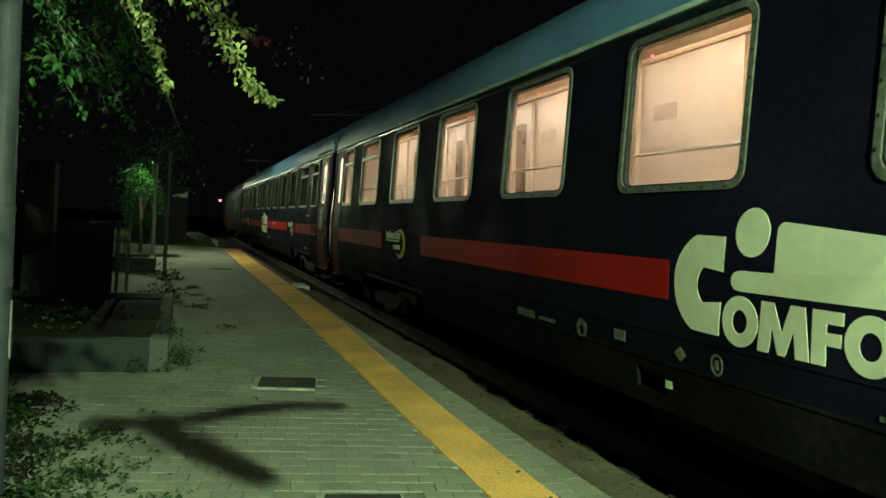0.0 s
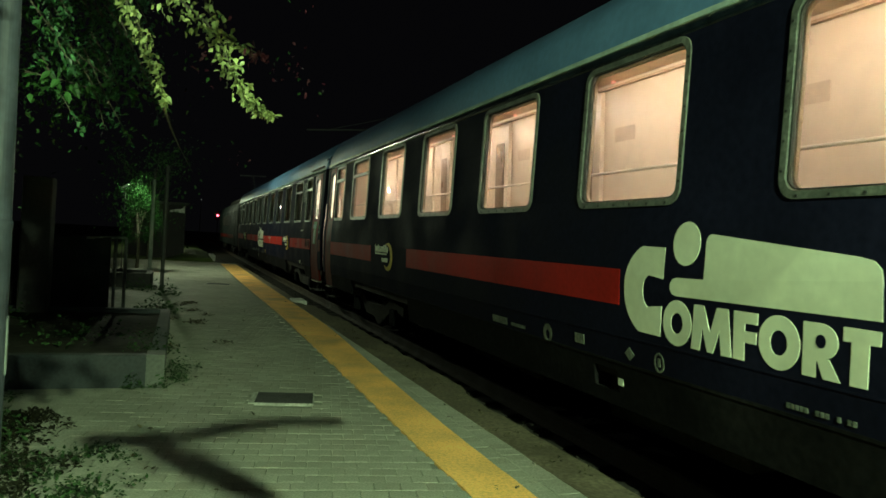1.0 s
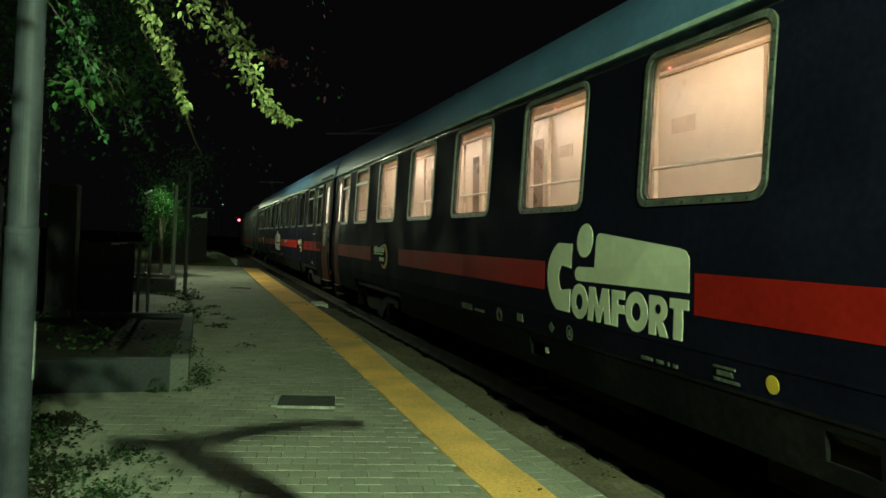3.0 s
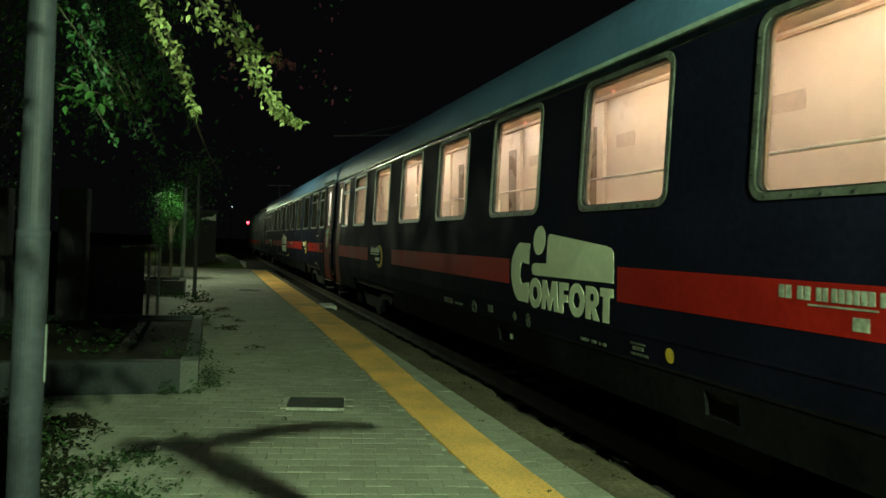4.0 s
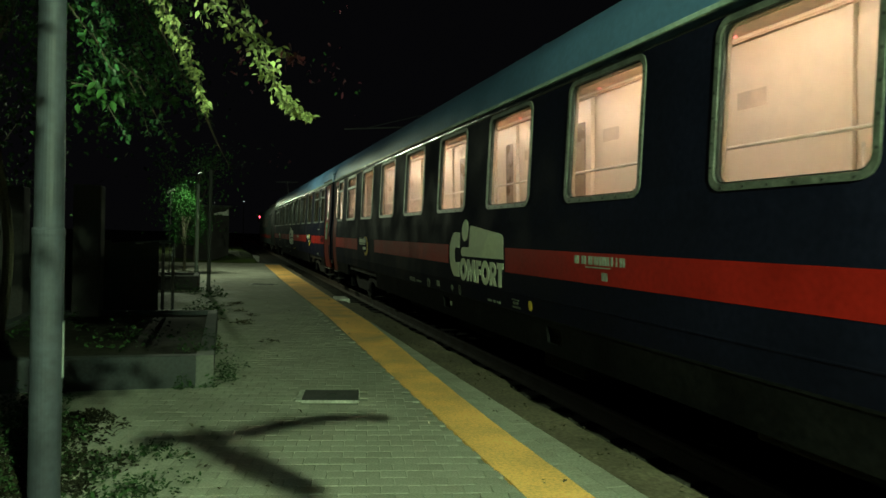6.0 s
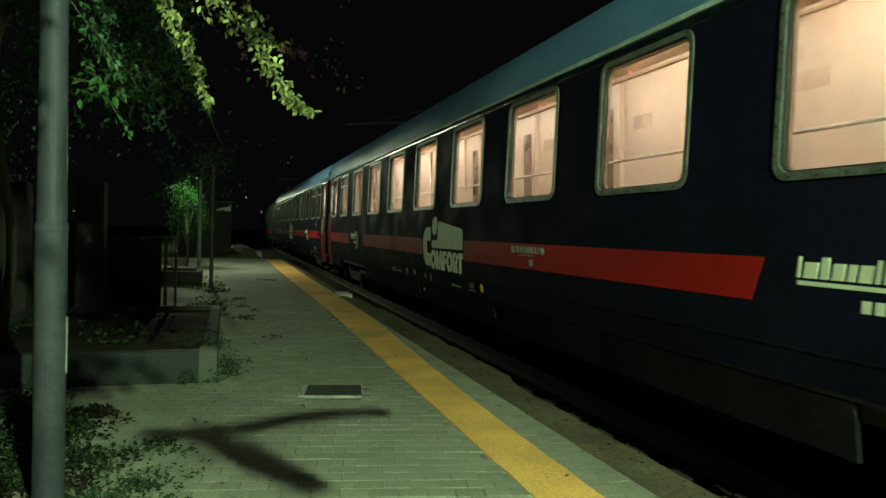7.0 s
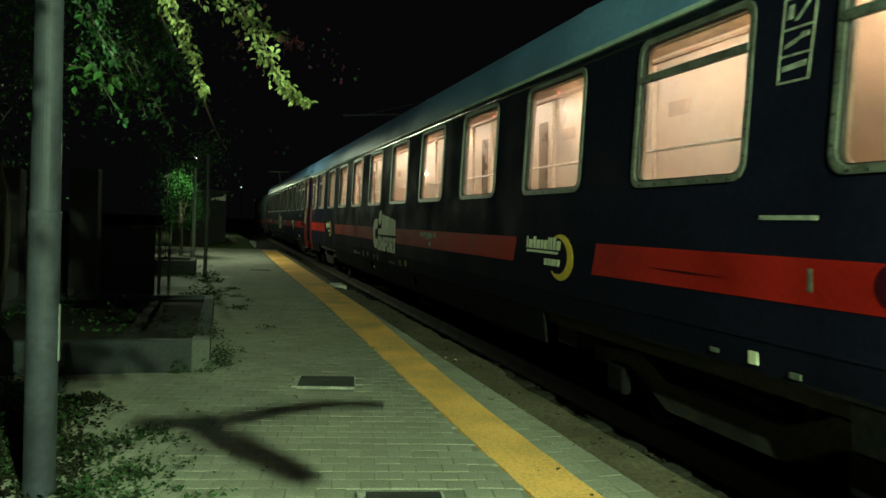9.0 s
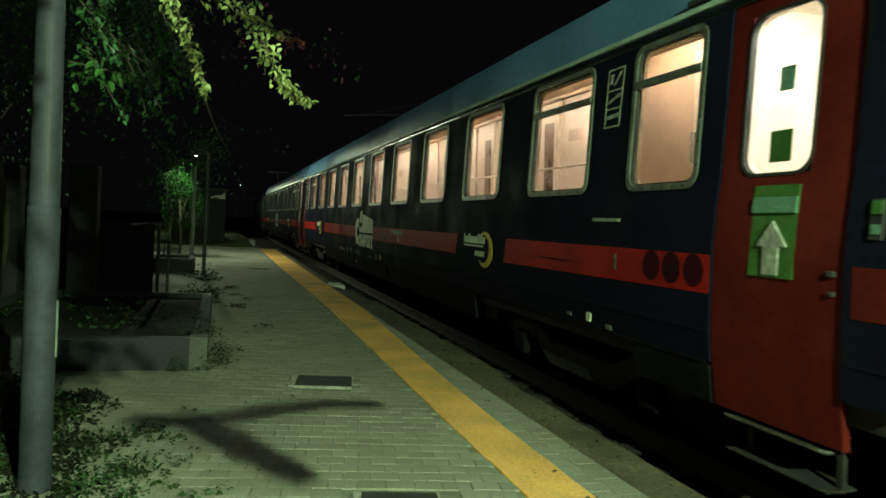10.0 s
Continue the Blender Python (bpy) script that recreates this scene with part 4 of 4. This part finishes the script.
LEAF_FACES = [(0, 1, 6), (6, 1, 2, 7), (7, 2, 3), (0, 6, 5), (6, 7, 4, 5), (7, 3, 4)]


class Leaves:
    def __init__(self):
        self.v, self.f = [], []

    def add(self, place, q, size):
        n = len(self.v)
        p = Vector(place)
        self.v += [tuple(p + q @ (Vector(c) * size)) for c in LEAF_SHAPE]
        self.f += [tuple(n + i for i in f) for f in LEAF_FACES]

    def make(self, name, mat, parent=None, label=""):
        me = bpy.data.meshes.new(name)
        me.from_pydata(self.v, [], self.f)
        me.materials.append(mat)
        ob = new(name, me)
        if parent is not None:
            ob.parent = parent
        if label:
            tagged(ob, label)
        return ob


def aim(rng, droop=0.6):
    return Euler((radians(rng.uniform(-75, 20) - 40 * droop), radians(rng.uniform(-50, 50)), rng.uniform(0, math.tau))).to_matrix()


def bend(points, n):
    """A smooth line through a few points."""
    pts = [Vector(p) for p in points]
    out = []
    for i in range(n):
        u = i / (n - 1) * (len(pts) - 1)
        k = min(int(u), len(pts) - 2)
        s = u - k
        p0, p1, p2, p3 = pts[max(k - 1, 0)], pts[k], pts[k + 1], pts[min(k + 2, len(pts) - 1)]
        out.append(0.5 * ((2 * p1) + (p2 - p0) * s + (2 * p0 - 5 * p1 + 4 * p2 - p3) * s * s + (3 * p1 - p0 - 3 * p2 + p3) * s ** 3))
    return out


def strand(plant, rng, points, leaves, spread, size, radius=0.006, count=120, thick_top=1.6):
    line = bend(points, 24)
    part("stem", tube(line, radius, radius * 0.35, 6), BARK, plant)
    for _ in range(count):
        u = rng.random()
        p = line[min(int(u * 23), 22)].lerp(line[min(int(u * 23) + 1, 23)], rng.random())
        w = spread * (thick_top - (thick_top - 0.35) * u)
        off = Vector((rng.gauss(0, 1), rng.gauss(0, 1), rng.gauss(0, 1))) * w
        leaves.add(p + off, aim(rng), size * rng.uniform(0.65, 1.2))


def climber():
    plant = thing("climbing_plant", "overhanging bougainvillea with hanging leafy shoots and a few magenta bracts", "climbing plant")
    rng = random.Random(11)
    part("trunk", tube(bend([(-2.3, 8.6, 0.2), (-2.1, 8.2, 1.3), (-2.0, 7.2, 2.6), (-1.5, 5.8, 3.6)], 20), 0.06, 0.025, 10), BARK, plant)
    pale, green, bract, fresh = Leaves(), Leaves(), Leaves(), Leaves()

    def at(px, pz, y):
        return (px * y, y, 1.5 + pz * y)

    # shoots in the lamp light, which their pale leaf colour adds to
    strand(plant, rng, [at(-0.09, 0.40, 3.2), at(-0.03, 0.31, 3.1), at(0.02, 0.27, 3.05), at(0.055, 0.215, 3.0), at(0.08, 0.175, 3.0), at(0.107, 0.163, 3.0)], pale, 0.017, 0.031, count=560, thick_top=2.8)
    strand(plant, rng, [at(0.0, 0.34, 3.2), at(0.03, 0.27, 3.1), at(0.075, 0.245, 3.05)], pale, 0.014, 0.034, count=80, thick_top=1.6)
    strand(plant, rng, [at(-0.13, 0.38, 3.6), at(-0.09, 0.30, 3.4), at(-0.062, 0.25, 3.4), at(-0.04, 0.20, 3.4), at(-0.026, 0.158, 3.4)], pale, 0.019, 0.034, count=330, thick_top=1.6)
    for _ in range(26):
        bract.add(Vector(at(0.078, 0.245, 3.05)) + Vector((rng.gauss(0, 0.03), rng.gauss(0, 0.03), rng.gauss(0, 0.02))), aim(rng), 0.035)
    # thinner shoots in half shade, which their darker leaf colours add to
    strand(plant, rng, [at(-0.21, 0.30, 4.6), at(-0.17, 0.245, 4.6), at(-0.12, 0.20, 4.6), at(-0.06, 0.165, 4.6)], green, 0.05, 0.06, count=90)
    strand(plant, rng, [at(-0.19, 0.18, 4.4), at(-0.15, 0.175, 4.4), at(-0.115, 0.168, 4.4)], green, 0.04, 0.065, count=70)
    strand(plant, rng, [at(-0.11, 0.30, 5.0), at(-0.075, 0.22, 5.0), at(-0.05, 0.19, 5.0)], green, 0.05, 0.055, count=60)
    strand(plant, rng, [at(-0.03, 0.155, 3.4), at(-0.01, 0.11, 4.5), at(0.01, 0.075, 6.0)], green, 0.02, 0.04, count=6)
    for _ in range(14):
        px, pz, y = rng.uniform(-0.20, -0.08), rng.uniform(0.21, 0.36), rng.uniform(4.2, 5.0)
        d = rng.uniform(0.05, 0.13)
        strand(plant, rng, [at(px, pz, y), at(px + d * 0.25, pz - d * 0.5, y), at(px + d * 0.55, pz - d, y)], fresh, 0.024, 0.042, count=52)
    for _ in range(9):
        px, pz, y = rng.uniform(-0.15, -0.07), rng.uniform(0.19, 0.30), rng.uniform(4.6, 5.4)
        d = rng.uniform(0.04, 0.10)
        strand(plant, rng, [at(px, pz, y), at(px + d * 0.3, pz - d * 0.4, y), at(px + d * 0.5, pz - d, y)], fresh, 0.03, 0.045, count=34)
    # the mass behind, in uneven clumps
    for _ in range(170):
        px, pz = rng.uniform(-0.26, -0.05), rng.uniform(0.13, 0.42)
        if pz < 0.155 + 0.09 * noise.noise(Vector((px * 20, 0, 0))):
            continue
        y = rng.uniform(5.2, 8.0)
        c = Vector(at(px, pz, y))
        r = rng.uniform(0.10, 0.26)
        for _ in range(rng.randint(18, 46)):
            green.add(c + Vector((rng.gauss(0, r), rng.gauss(0, r), rng.gauss(0, r * 0.9))), aim(rng), rng.uniform(0.032, 0.06))
    for _ in range(8):
        px, pz = rng.uniform(0.0, 0.19), rng.uniform(0.10, 0.34)
        c = Vector(at(px, pz, rng.uniform(8.5, 11)))
        if c.x > 1.9:
            continue
        for _ in range(rng.randint(8, 20)):
            (bract if rng.random() < 0.7 else green).add(c + Vector((rng.gauss(0, 0.11), rng.gauss(0, 0.2), rng.gauss(0, 0.13))), aim(rng), rng.uniform(0.05, 0.08))
    # limbs that carry the mass and the overhead shoots
    for end in ((-0.4, 6.0, 4.1), (-2.6, 5.0, 3.9), (-0.6, 0.9, 3.4)):
        part("limb", tube(bend([(-1.8, 6.6, 3.0), ((-1.8 + end[0]) / 2, (6.6 + end[1]) / 2, end[2] + 0.25), end], 14), 0.028, 0.010, 8), BARK, plant)
    # overhead shoots whose shade falls on the paving
    lamp = Vector(LAMP_MAIN)
    for spots, n, sp, leaf in (([(-0.55, 5.42), (0.05, 5.45), (0.45, 5.66), (0.85, 5.80), (1.30, 5.73)], 1200, 0.020, 0.032), ([(-0.12, 5.32), (0.14, 4.88), (0.32, 4.52), (0.50, 4.18)], 620, 0.038, 0.045)):
        line = [lamp.lerp(Vector((x, y, 0)), 0.45 + 0.005 * i) for i, (x, y) in enumerate(spots)]
        strand(plant, rng, line, green, sp, leaf, radius=0.008, count=n, thick_top=1.0)
    # unseen leaf canopy overhead, added to keep the lamp off the yard side
    def gap_near(x, z):
        """Gaps left in the added canopy so the lamp reaches the paving, the post and the shoots."""
        if x > 0.84 and z < 3.10 or x > 0.34 and z < 2.39 or z < 3.4 and abs(x - 0.155) < 0.18:
            return True
        for (xa, za), (xb, zb), w in (((0.33, 3.20), (0.72, 2.58), 0.15), ((0.28, 3.30), (0.50, 2.71), 0.11), ((0.20, 3.35), (0.48, 3.05), 0.09)):
            u = min(max(((x - xa) * (xb - xa) + (z - za) * (zb - za)) / ((xb - xa) ** 2 + (zb - za) ** 2), 0), 1)
            if math.hypot(x - xa - u * (xb - xa), z - za - u * (zb - za)) < w:
                return True
        return False

    for _ in range(900):
        c = Vector((rng.uniform(-2.6, 0.92), rng.uniform(0.75, 1.15), rng.uniform(2.05, 4.2)))
        wob = 0.06 * noise.noise(Vector((c.z * 4, c.x * 4, 0)))
        if gap_near(c.x + wob * 0.5, c.z):
            continue
        for _ in range(30):
            green.add(c + Vector((rng.gauss(0, 0.06), rng.gauss(0, 0.10), rng.gauss(0, 0.06))), aim(rng), rng.uniform(0.08, 0.11))
    # more unseen clumps above the eye, added to shade the ground left of the post
    for _ in range(170):
        c = Vector((rng.uniform(-0.9, 0.16), rng.uniform(0.2, 0.4), rng.uniform(1.98, 3.2)))
        for _ in range(24):
            green.add(c + Vector((rng.gauss(0, 0.05), rng.gauss(0, 0.05), rng.gauss(0, 0.05))), aim(rng), rng.uniform(0.07, 0.10))
    tagged(green.make("foliage", LEAF, plant, "dense green leaves, with an unseen canopy added overhead for shade"), kind="stuff")
    tagged(fresh.make("shoot_foliage", LEAF_MID, plant, "green leaves on hanging shoots, half shade put into their colour"), kind="stuff")
    tagged(pale.make("young_foliage", LEAF_PALE, plant, "shoot leaves with lamp light put into their pale colour"), kind="stuff")
    tagged(bract.make("bract_foliage", BRACT, plant, "magenta bracts"), kind="stuff")
    return plant


climber()


def weeds(name, label, spots, rng_seed, size, per, mat=LEAF, height=0.10):
    rng = random.Random(rng_seed)
    lv = Leaves()
    for x, y, r, z in spots:
        for _ in range(per):
            a, d = rng.uniform(0, math.tau), r * math.sqrt(rng.random())
            lv.add((x + d * math.cos(a), y + d * math.sin(a), z + 0.004 + height * rng.random() ** 2 * (1.2 - d / r)), Euler((radians(rng.uniform(-35, 55)), radians(rng.uniform(-40, 40)), rng.uniform(0, math.tau))).to_matrix(), size * rng.uniform(0.5, 1.2))
    ob = lv.make(name, mat)
    return tagged(ob, label, "weeds", kind="stuff")


rng = random.Random(3)
weeds("weeds", "low green weeds spreading over paving round the post", [(-0.75 + rng.uniform(-0.5, 0.45), 4.25 + rng.uniform(-0.55, 0.9), rng.uniform(0.08, 0.22), 0) for _ in range(32)], 4, 0.034, 66, WEED)
weeds("weeds", "sprawling weed runners on the paving", [(-0.45 + k * 0.065, 3.86 + 0.16 * math.sin(k * 0.7) + 0.03 * k, 0.05, 0) for k in range(9)], 6, 0.035, 10, height=0.04)
weeds("weeds", "dark weeds growing along the yard side", [(-1.35 + rng.uniform(-0.5, 0.3), 5.6 + rng.uniform(-0.7, 1.3), rng.uniform(0.15, 0.3), 0) for _ in range(22)], 8, 0.05, 70, WEED, height=0.26)
weeds("weeds", "green weeds hanging over the planter corner", [(-0.25, 7.55, 0.22, 0.28), (-0.1, 7.9, 0.2, 0.2), (0.02, 7.75, 0.16, 0.0), (0.05, 7.4, 0.12, 0.0), (-0.12, 7.15, 0.1, 0), (-0.35, 7.08, 0.09, 0), (0.1, 8.1, 0.2, 0), (-0.3, 8.4, 0.3, 0.28)], 9, 0.04, 110, WEED, height=0.16)
weeds("shrub", "dark low shrubs filling the planter", [(-0.6 - rng.random() * 1.8, 7.7 + rng.random() * 3.2, 0.35, 0.26) for _ in range(8)], 10, 0.06, 50, WEED, height=0.4)
weeds("weeds", "dark weeds round the far planter and post", [(-0.45, 17.6, 0.35, 0), (-0.3, 18.4, 0.3, 0), (-0.9, 18.3, 0.4, 0), (-0.2, 16.6, 0.25, 0), (-0.3, 14.0, 0.4, 0), (-0.35, 13.2, 0.4, 0)], 12, 0.08, 90, WEED, height=0.3)
weeds("leaf_litter", "dry fallen leaves scattered on the paving", [(rng.uniform(-0.4, 2.6), rng.uniform(3.4, 16), 0.04, 0.004) for _ in range(70)], 13, 0.045, 2, LITTER, 0.012)
# dark litter layer that also stands in for shade round the post
weeds("leaf_litter", "soil and leaf litter under the weeds, darkened to carry shade", [(-1.15 + rng.uniform(-0.5, 0.42), 4.75 + rng.uniform(-0.85, 1.5), rng.uniform(0.15, 0.3), 0.002) for _ in range(30)], 16, 0.045, 170, DARK_LITTER, 0.010)
weeds("leaf_litter", "dry fallen leaves on the kerb", [(rng.uniform(2.4, 2.75), rng.uniform(3.2, 14), 0.07, -0.01) for _ in range(60)], 14, 0.04, 4, LITTER, 0.015)
weeds("leaf_litter", "dark patches of fallen leaves under the plants", [(rng.uniform(-0.3, 0.7), rng.uniform(9.0, 15.5), 0.16, 0.004) for _ in range(14)], 15, 0.05, 40, LITTER, 0.012)


def shrub_tree(x, y, z0, z1, r, seed, label, leaf=0.10, n=900, mat=LEAF):
    rng2 = random.Random(seed)
    t = thing("tree", label, "tree")
    part("trunk", tube(bend([(x, y, -0.6), (x + 0.05, y, z0 * 0.6), (x - 0.05, y + 0.1, z0 + (z1 - z0) * 0.5)], 10), 0.07, 0.03, 8), BARK, t)
    lv = Leaves()
    clumps = [(Vector((x + rng2.gauss(0, r * 0.5), y + rng2.gauss(0, r * 0.5), rng2.uniform(z0, z1))), r * rng2.uniform(0.15, 0.35)) for _ in range(16)]
    for c, _ in clumps[:6]:
        part("limb", tube(bend([(x, y, z0 * 0.8), ((x + c.x) / 2, (y + c.y) / 2, (z0 + c.z) / 2 + 0.1), tuple(c)], 8), 0.03, 0.012, 6), BARK, t)
    for _ in range(n):
        c, s = rng2.choice(clumps)
        lv.add(c + Vector((rng2.gauss(0, s), rng2.gauss(0, s), rng2.gauss(0, s))), aim(rng2), leaf * rng2.uniform(0.7, 1.3))
    lv.make("crown", mat, t, "loose leafy crown")
    return t


shrub_tree(-1.42, 27.1, 1.15, 2.65, 0.66, 21, "small leafy tree lit by the far platform lamp", 0.06, 4200, LEAF_DEEP)
shrub_tree(-5.2, 15.0, 2.0, 5.0, 1.8, 22, "dark leafy tree behind the fence", 0.12, 1600)
shrub_tree(-6.2, 10.5, 2.0, 5.5, 2.2, 23, "dark leafy tree beyond the yard", 0.12, 1600)
shrub_tree(-7.0, 23.0, 2.0, 6.0, 2.4, 24, "dark leafy tree behind the platform", 0.14, 1600)
shrub_tree(-1.5, 38.0, 2.2, 5.5, 2.0, 25, "dark leafy tree beyond the platform end", 0.16, 1300)

# ---- distance ----


def verge():
    bm = bmesh.new()
    nx, ny = 16, 30
    g = []
    for j in range(ny + 1):
        row = []
        for i in range(nx + 1):
            x, y = -9 + 11.2 * i / nx, 36.5 + 40 * j / ny
            h = 0.25 * noise.noise(Vector((x * 0.6, y * 0.3, 0))) + 0.35 * math.exp(-((x - 0.8) / 1.6) ** 2) * math.exp(-((y - 46) / 9) ** 2) - 0.18
            row.append(bm.verts.new((x, y, h if 0 < i < nx and 0 < j < ny else -0.7)))
        g.append(row)
    for j in range(ny):
        for i in range(nx):
            bm.faces.new((g[j][i], g[j][i + 1], g[j + 1][i + 1], g[j + 1][i]))
    return tagged(part("verge", bm, GRASS), "grassy mound beyond the platform end", "verge", kind="structure")


verge()
ramp = tagged(part("platform_ramp", prism([(34.5, -0.03), (37.5, -0.42), (37.5, -0.62), (34.5, -0.62)], -2.2, 2.6), CONCRETE), "concrete ramp at the end of the platform", "ramp", kind="structure")
white_end = tagged(part("marker_stone", box(1.55, 1.95, 43.0, 46.0, -0.3, 0.02, 0.03), WHITEWASH), "long pale marker stone beside the track", "marker stone")
sig = thing("railway_signal", "railway signal on a mast showing a red light", "signal")
sig.location = (6.45, 143.0, -0.6)
part("mast", tube([(0, 0, 0), (0, 0, 5.6)], 0.09, 0.07, 10), IRON, sig)
part("signal_head", box(-0.48, 0.48, -0.08, 0.12, 4.0, 5.7, 0.08), RUBBER, sig)
lens = part("red_lens", lathe([(0.05, 0), (0.22, 0.0), (0.20, 0.08), (0.08, 0.12)], sides=18), SIGNAL_RED, sig, "glowing red lens")
lens.matrix_basis = pose(0, -0.09, 4.85, 90, 0, 0)
part("hood", tube([(-0.45, -0.3, 5.32), (0, -0.3, 5.42), (0.45, -0.3, 5.32)], 0.03, 0.03, 8), RUBBER, sig)
far_lamp = thing("street_lamp", "distant street lamp glowing white", "street lamp")
far_lamp.location = (0.0231 * 120, 120, -0.6)
part("pole", tube([(0, 0, 0), (0, 0, 6.9)], 0.08, 0.05, 8), IRON, far_lamp)
part("lamp_head", lathe([(0.03, 6.84), (0.06, 6.81), (0.06, 6.78), (0.03, 6.75)], sides=14), FAR_WHITE, far_lamp)
shed = thing("shed", "small dark hut with a pale gable panel beyond the platform", "hut")
part("wall", box(-2.6, 0.2, 41.5, 44.5, -0.62, 2.75, 0.02), PILLAR, shed)
part("roof", box(-2.8, 0.4, 41.3, 44.7, 2.75, 2.87, 0.02), IRON, shed)
gable = bmesh.new()
lower = [(-0.62, 2.33), (0.15, 2.31), (0.15, 2.70), (-0.05, 2.52), (-0.30, 2.50), (-0.62, 2.40)]
face = [[gable.verts.new((x, y, z)) for x, z in lower] for y in (41.45, 41.496)]
gable.faces.new(face[0])
gable.faces.new(face[1][::-1])
for k in range(6):
    gable.faces.new((face[0][k], face[0][(k + 1) % 6], face[1][(k + 1) % 6], face[1][k]))
bmesh.ops.recalc_face_normals(gable, faces=gable.faces[:])
part("pale_panel", gable, WHITEWASH, shed, "torn pale gable panel")


def mast(y):
    m = thing("catenary_mast", "dark steel catenary mast with cantilever arm", "catenary mast", "catenary masts")
    m.location = (8.6, y, -0.6)
    part("mast", box(-0.12, 0.12, -0.10, 0.10, 0, 7.6, 0.01), IRON, m)
    part("arm", tube([(0, 0, 6.9), (-3.9, 0, 6.5)], 0.03, sides=8), IRON, m)
    part("stay", tube([(0, 0, 7.5), (-3.0, 0, 6.6)], 0.012, sides=6), IRON, m)


for y in (30, 78):
    mast(y)

# ---- paving blocks ----


def paving():
    sx, sy, gap = 0.165, 0.135, 0.0045
    q = pose(0.97, 6.545, 0, 0, 0, SKEW)
    hx, hy = sx / 2 - gap / 2, sy / 2 - gap / 2
    c = 0.0022
    shape = [(-hx, -hy, -0.02), (hx, -hy, -0.02), (hx, hy, -0.02), (-hx, hy, -0.02), (-hx, -hy, -c), (hx, -hy, -c), (hx, hy, -c), (-hx, hy, -c),
             (-hx + c, -hy + c, 0), (hx - c, -hy + c, 0), (hx - c, hy - c, 0), (-hx + c, hy - c, 0)]
    faces = [(8, 9, 10, 11)] + [(i, (i + 1) % 4, 4 + (i + 1) % 4, 4 + i) for i in range(4)] + [(4 + i, 4 + (i + 1) % 4, 8 + (i + 1) % 4, 8 + i) for i in range(4)]
    me = bpy.data.meshes.new("paving_block")
    me.from_pydata(shape, [], faces)
    me.materials.append(PAVER_ONE)
    rng2 = random.Random(17)
    near, vs, fs = 0, [], []
    covers = [(0.965, 6.54, 0.31, 0.27), (0.97, 3.60, 0.27, 0.24), (1.05, 20.6, 0.36, 0.31)]
    inv = [(pose(x, y, 0, 0, 0, SKEW).inverted(), w, d) for x, y, w, d in covers]
    for j in range(-130, 235):
        for i in range(-75, 60):
            local = Vector(((i + (0.5 if j % 2 else 0)) * sx, j * sy, 0))
            p = q @ local
            if not (-3.2 < p.x < X_PAVE and Y0 + 5 < p.y < Y1 - 0.1):
                continue
            if any(abs((m @ p).x) < w and abs((m @ p).y) < d for m, w, d in inv):
                continue
            p.z = rng2.uniform(-0.0035, 0.0005)
            tilt = Euler((rng2.gauss(0, 0.006), rng2.gauss(0, 0.006), radians(SKEW) + rng2.gauss(0, 0.008))).to_matrix()
            if near < 300 and 3.5 < p.y < 5.6 and -0.3 < p.x < 1.72:
                ob = new("paving_block", me)
                ob.parent = platform
                ob.matrix_basis = Matrix.Translation(p) @ tilt.to_4x4()
                near += 1
                continue
            n = len(vs)
            vs += [tuple(p + tilt @ Vector(s)) for s in shape]
            fs += [tuple(n + k for k in f) for f in faces]
    # smaller blocks in the strip beside the kerb
    y = -4.0
    while y < Y1 - 0.2:
        for x in (X_STRIP - 0.083, X_STRIP - 0.248):
            if x + 0.05 < yellow_edges(y)[1]:
                continue
            n = len(vs)
            p = Vector((x, y + (0.06 if x > 2.2 else 0), rng2.uniform(-0.004, 0.0)))
            vs += [tuple(p + Vector(s)) for s in shape]
            fs += [tuple(n + k for k in f) for f in faces]
        y += sy
    me2 = bpy.data.meshes.new("paving_blocks")
    me2.from_pydata(vs, [], fs)
    me2.materials.append(PAVER)
    ob = new("paving_blocks", me2)
    ob.parent = platform
    tagged(ob, "grey concrete paving blocks", kind="stuff")


paving()

# ---- what moves ----
RUN = [(0, 2.423), (0.5, 2.673), (1, 2.974), (1.5, 3.307), (2, 3.668), (2.5, 4.097), (4, 5.629), (4.5, 6.238), (5, 6.853), (5.5, 7.564),
       (7, 9.907), (7.5, 10.800), (8, 11.700), (8.5, 12.625), (9, 13.605), (9.5, 14.615), (10, 15.636)]


def travelled(t):
    for (ta, sa), (tb, sb) in zip(RUN, RUN[1:]):
        if t <= tb:
            return sa + (sb - sa) * (t - ta) / (tb - ta)
    return RUN[-1][1]


def train_pose(s):
    return Matrix.Translation((SIDE_X, s, 1.5)) @ pose(0, 0, 0, 0, CANT, 0)


def motions():
    ahead = 27.0
    for ob, offset in ((coach_lit, 0.0), (coach_dark, ahead), (coach_rear, -ahead), (loco, ahead + FRONT + 0.4 + 11.1)):
        walk(ob, [(t, train_pose(s + offset)) for t, s in RUN])
        for w in ob.children_recursive:
            if w.name.startswith("wheelset"):
                place = w.location.copy()
                rows = [(k * 0.25, travelled(k * 0.25)) for k in range(41)]
                walk(w, [(t, Matrix.Translation(place) @ pose(0, 0, 0, -math.degrees(s / 0.46), 0, 0)) for t, s in rows])


motions()
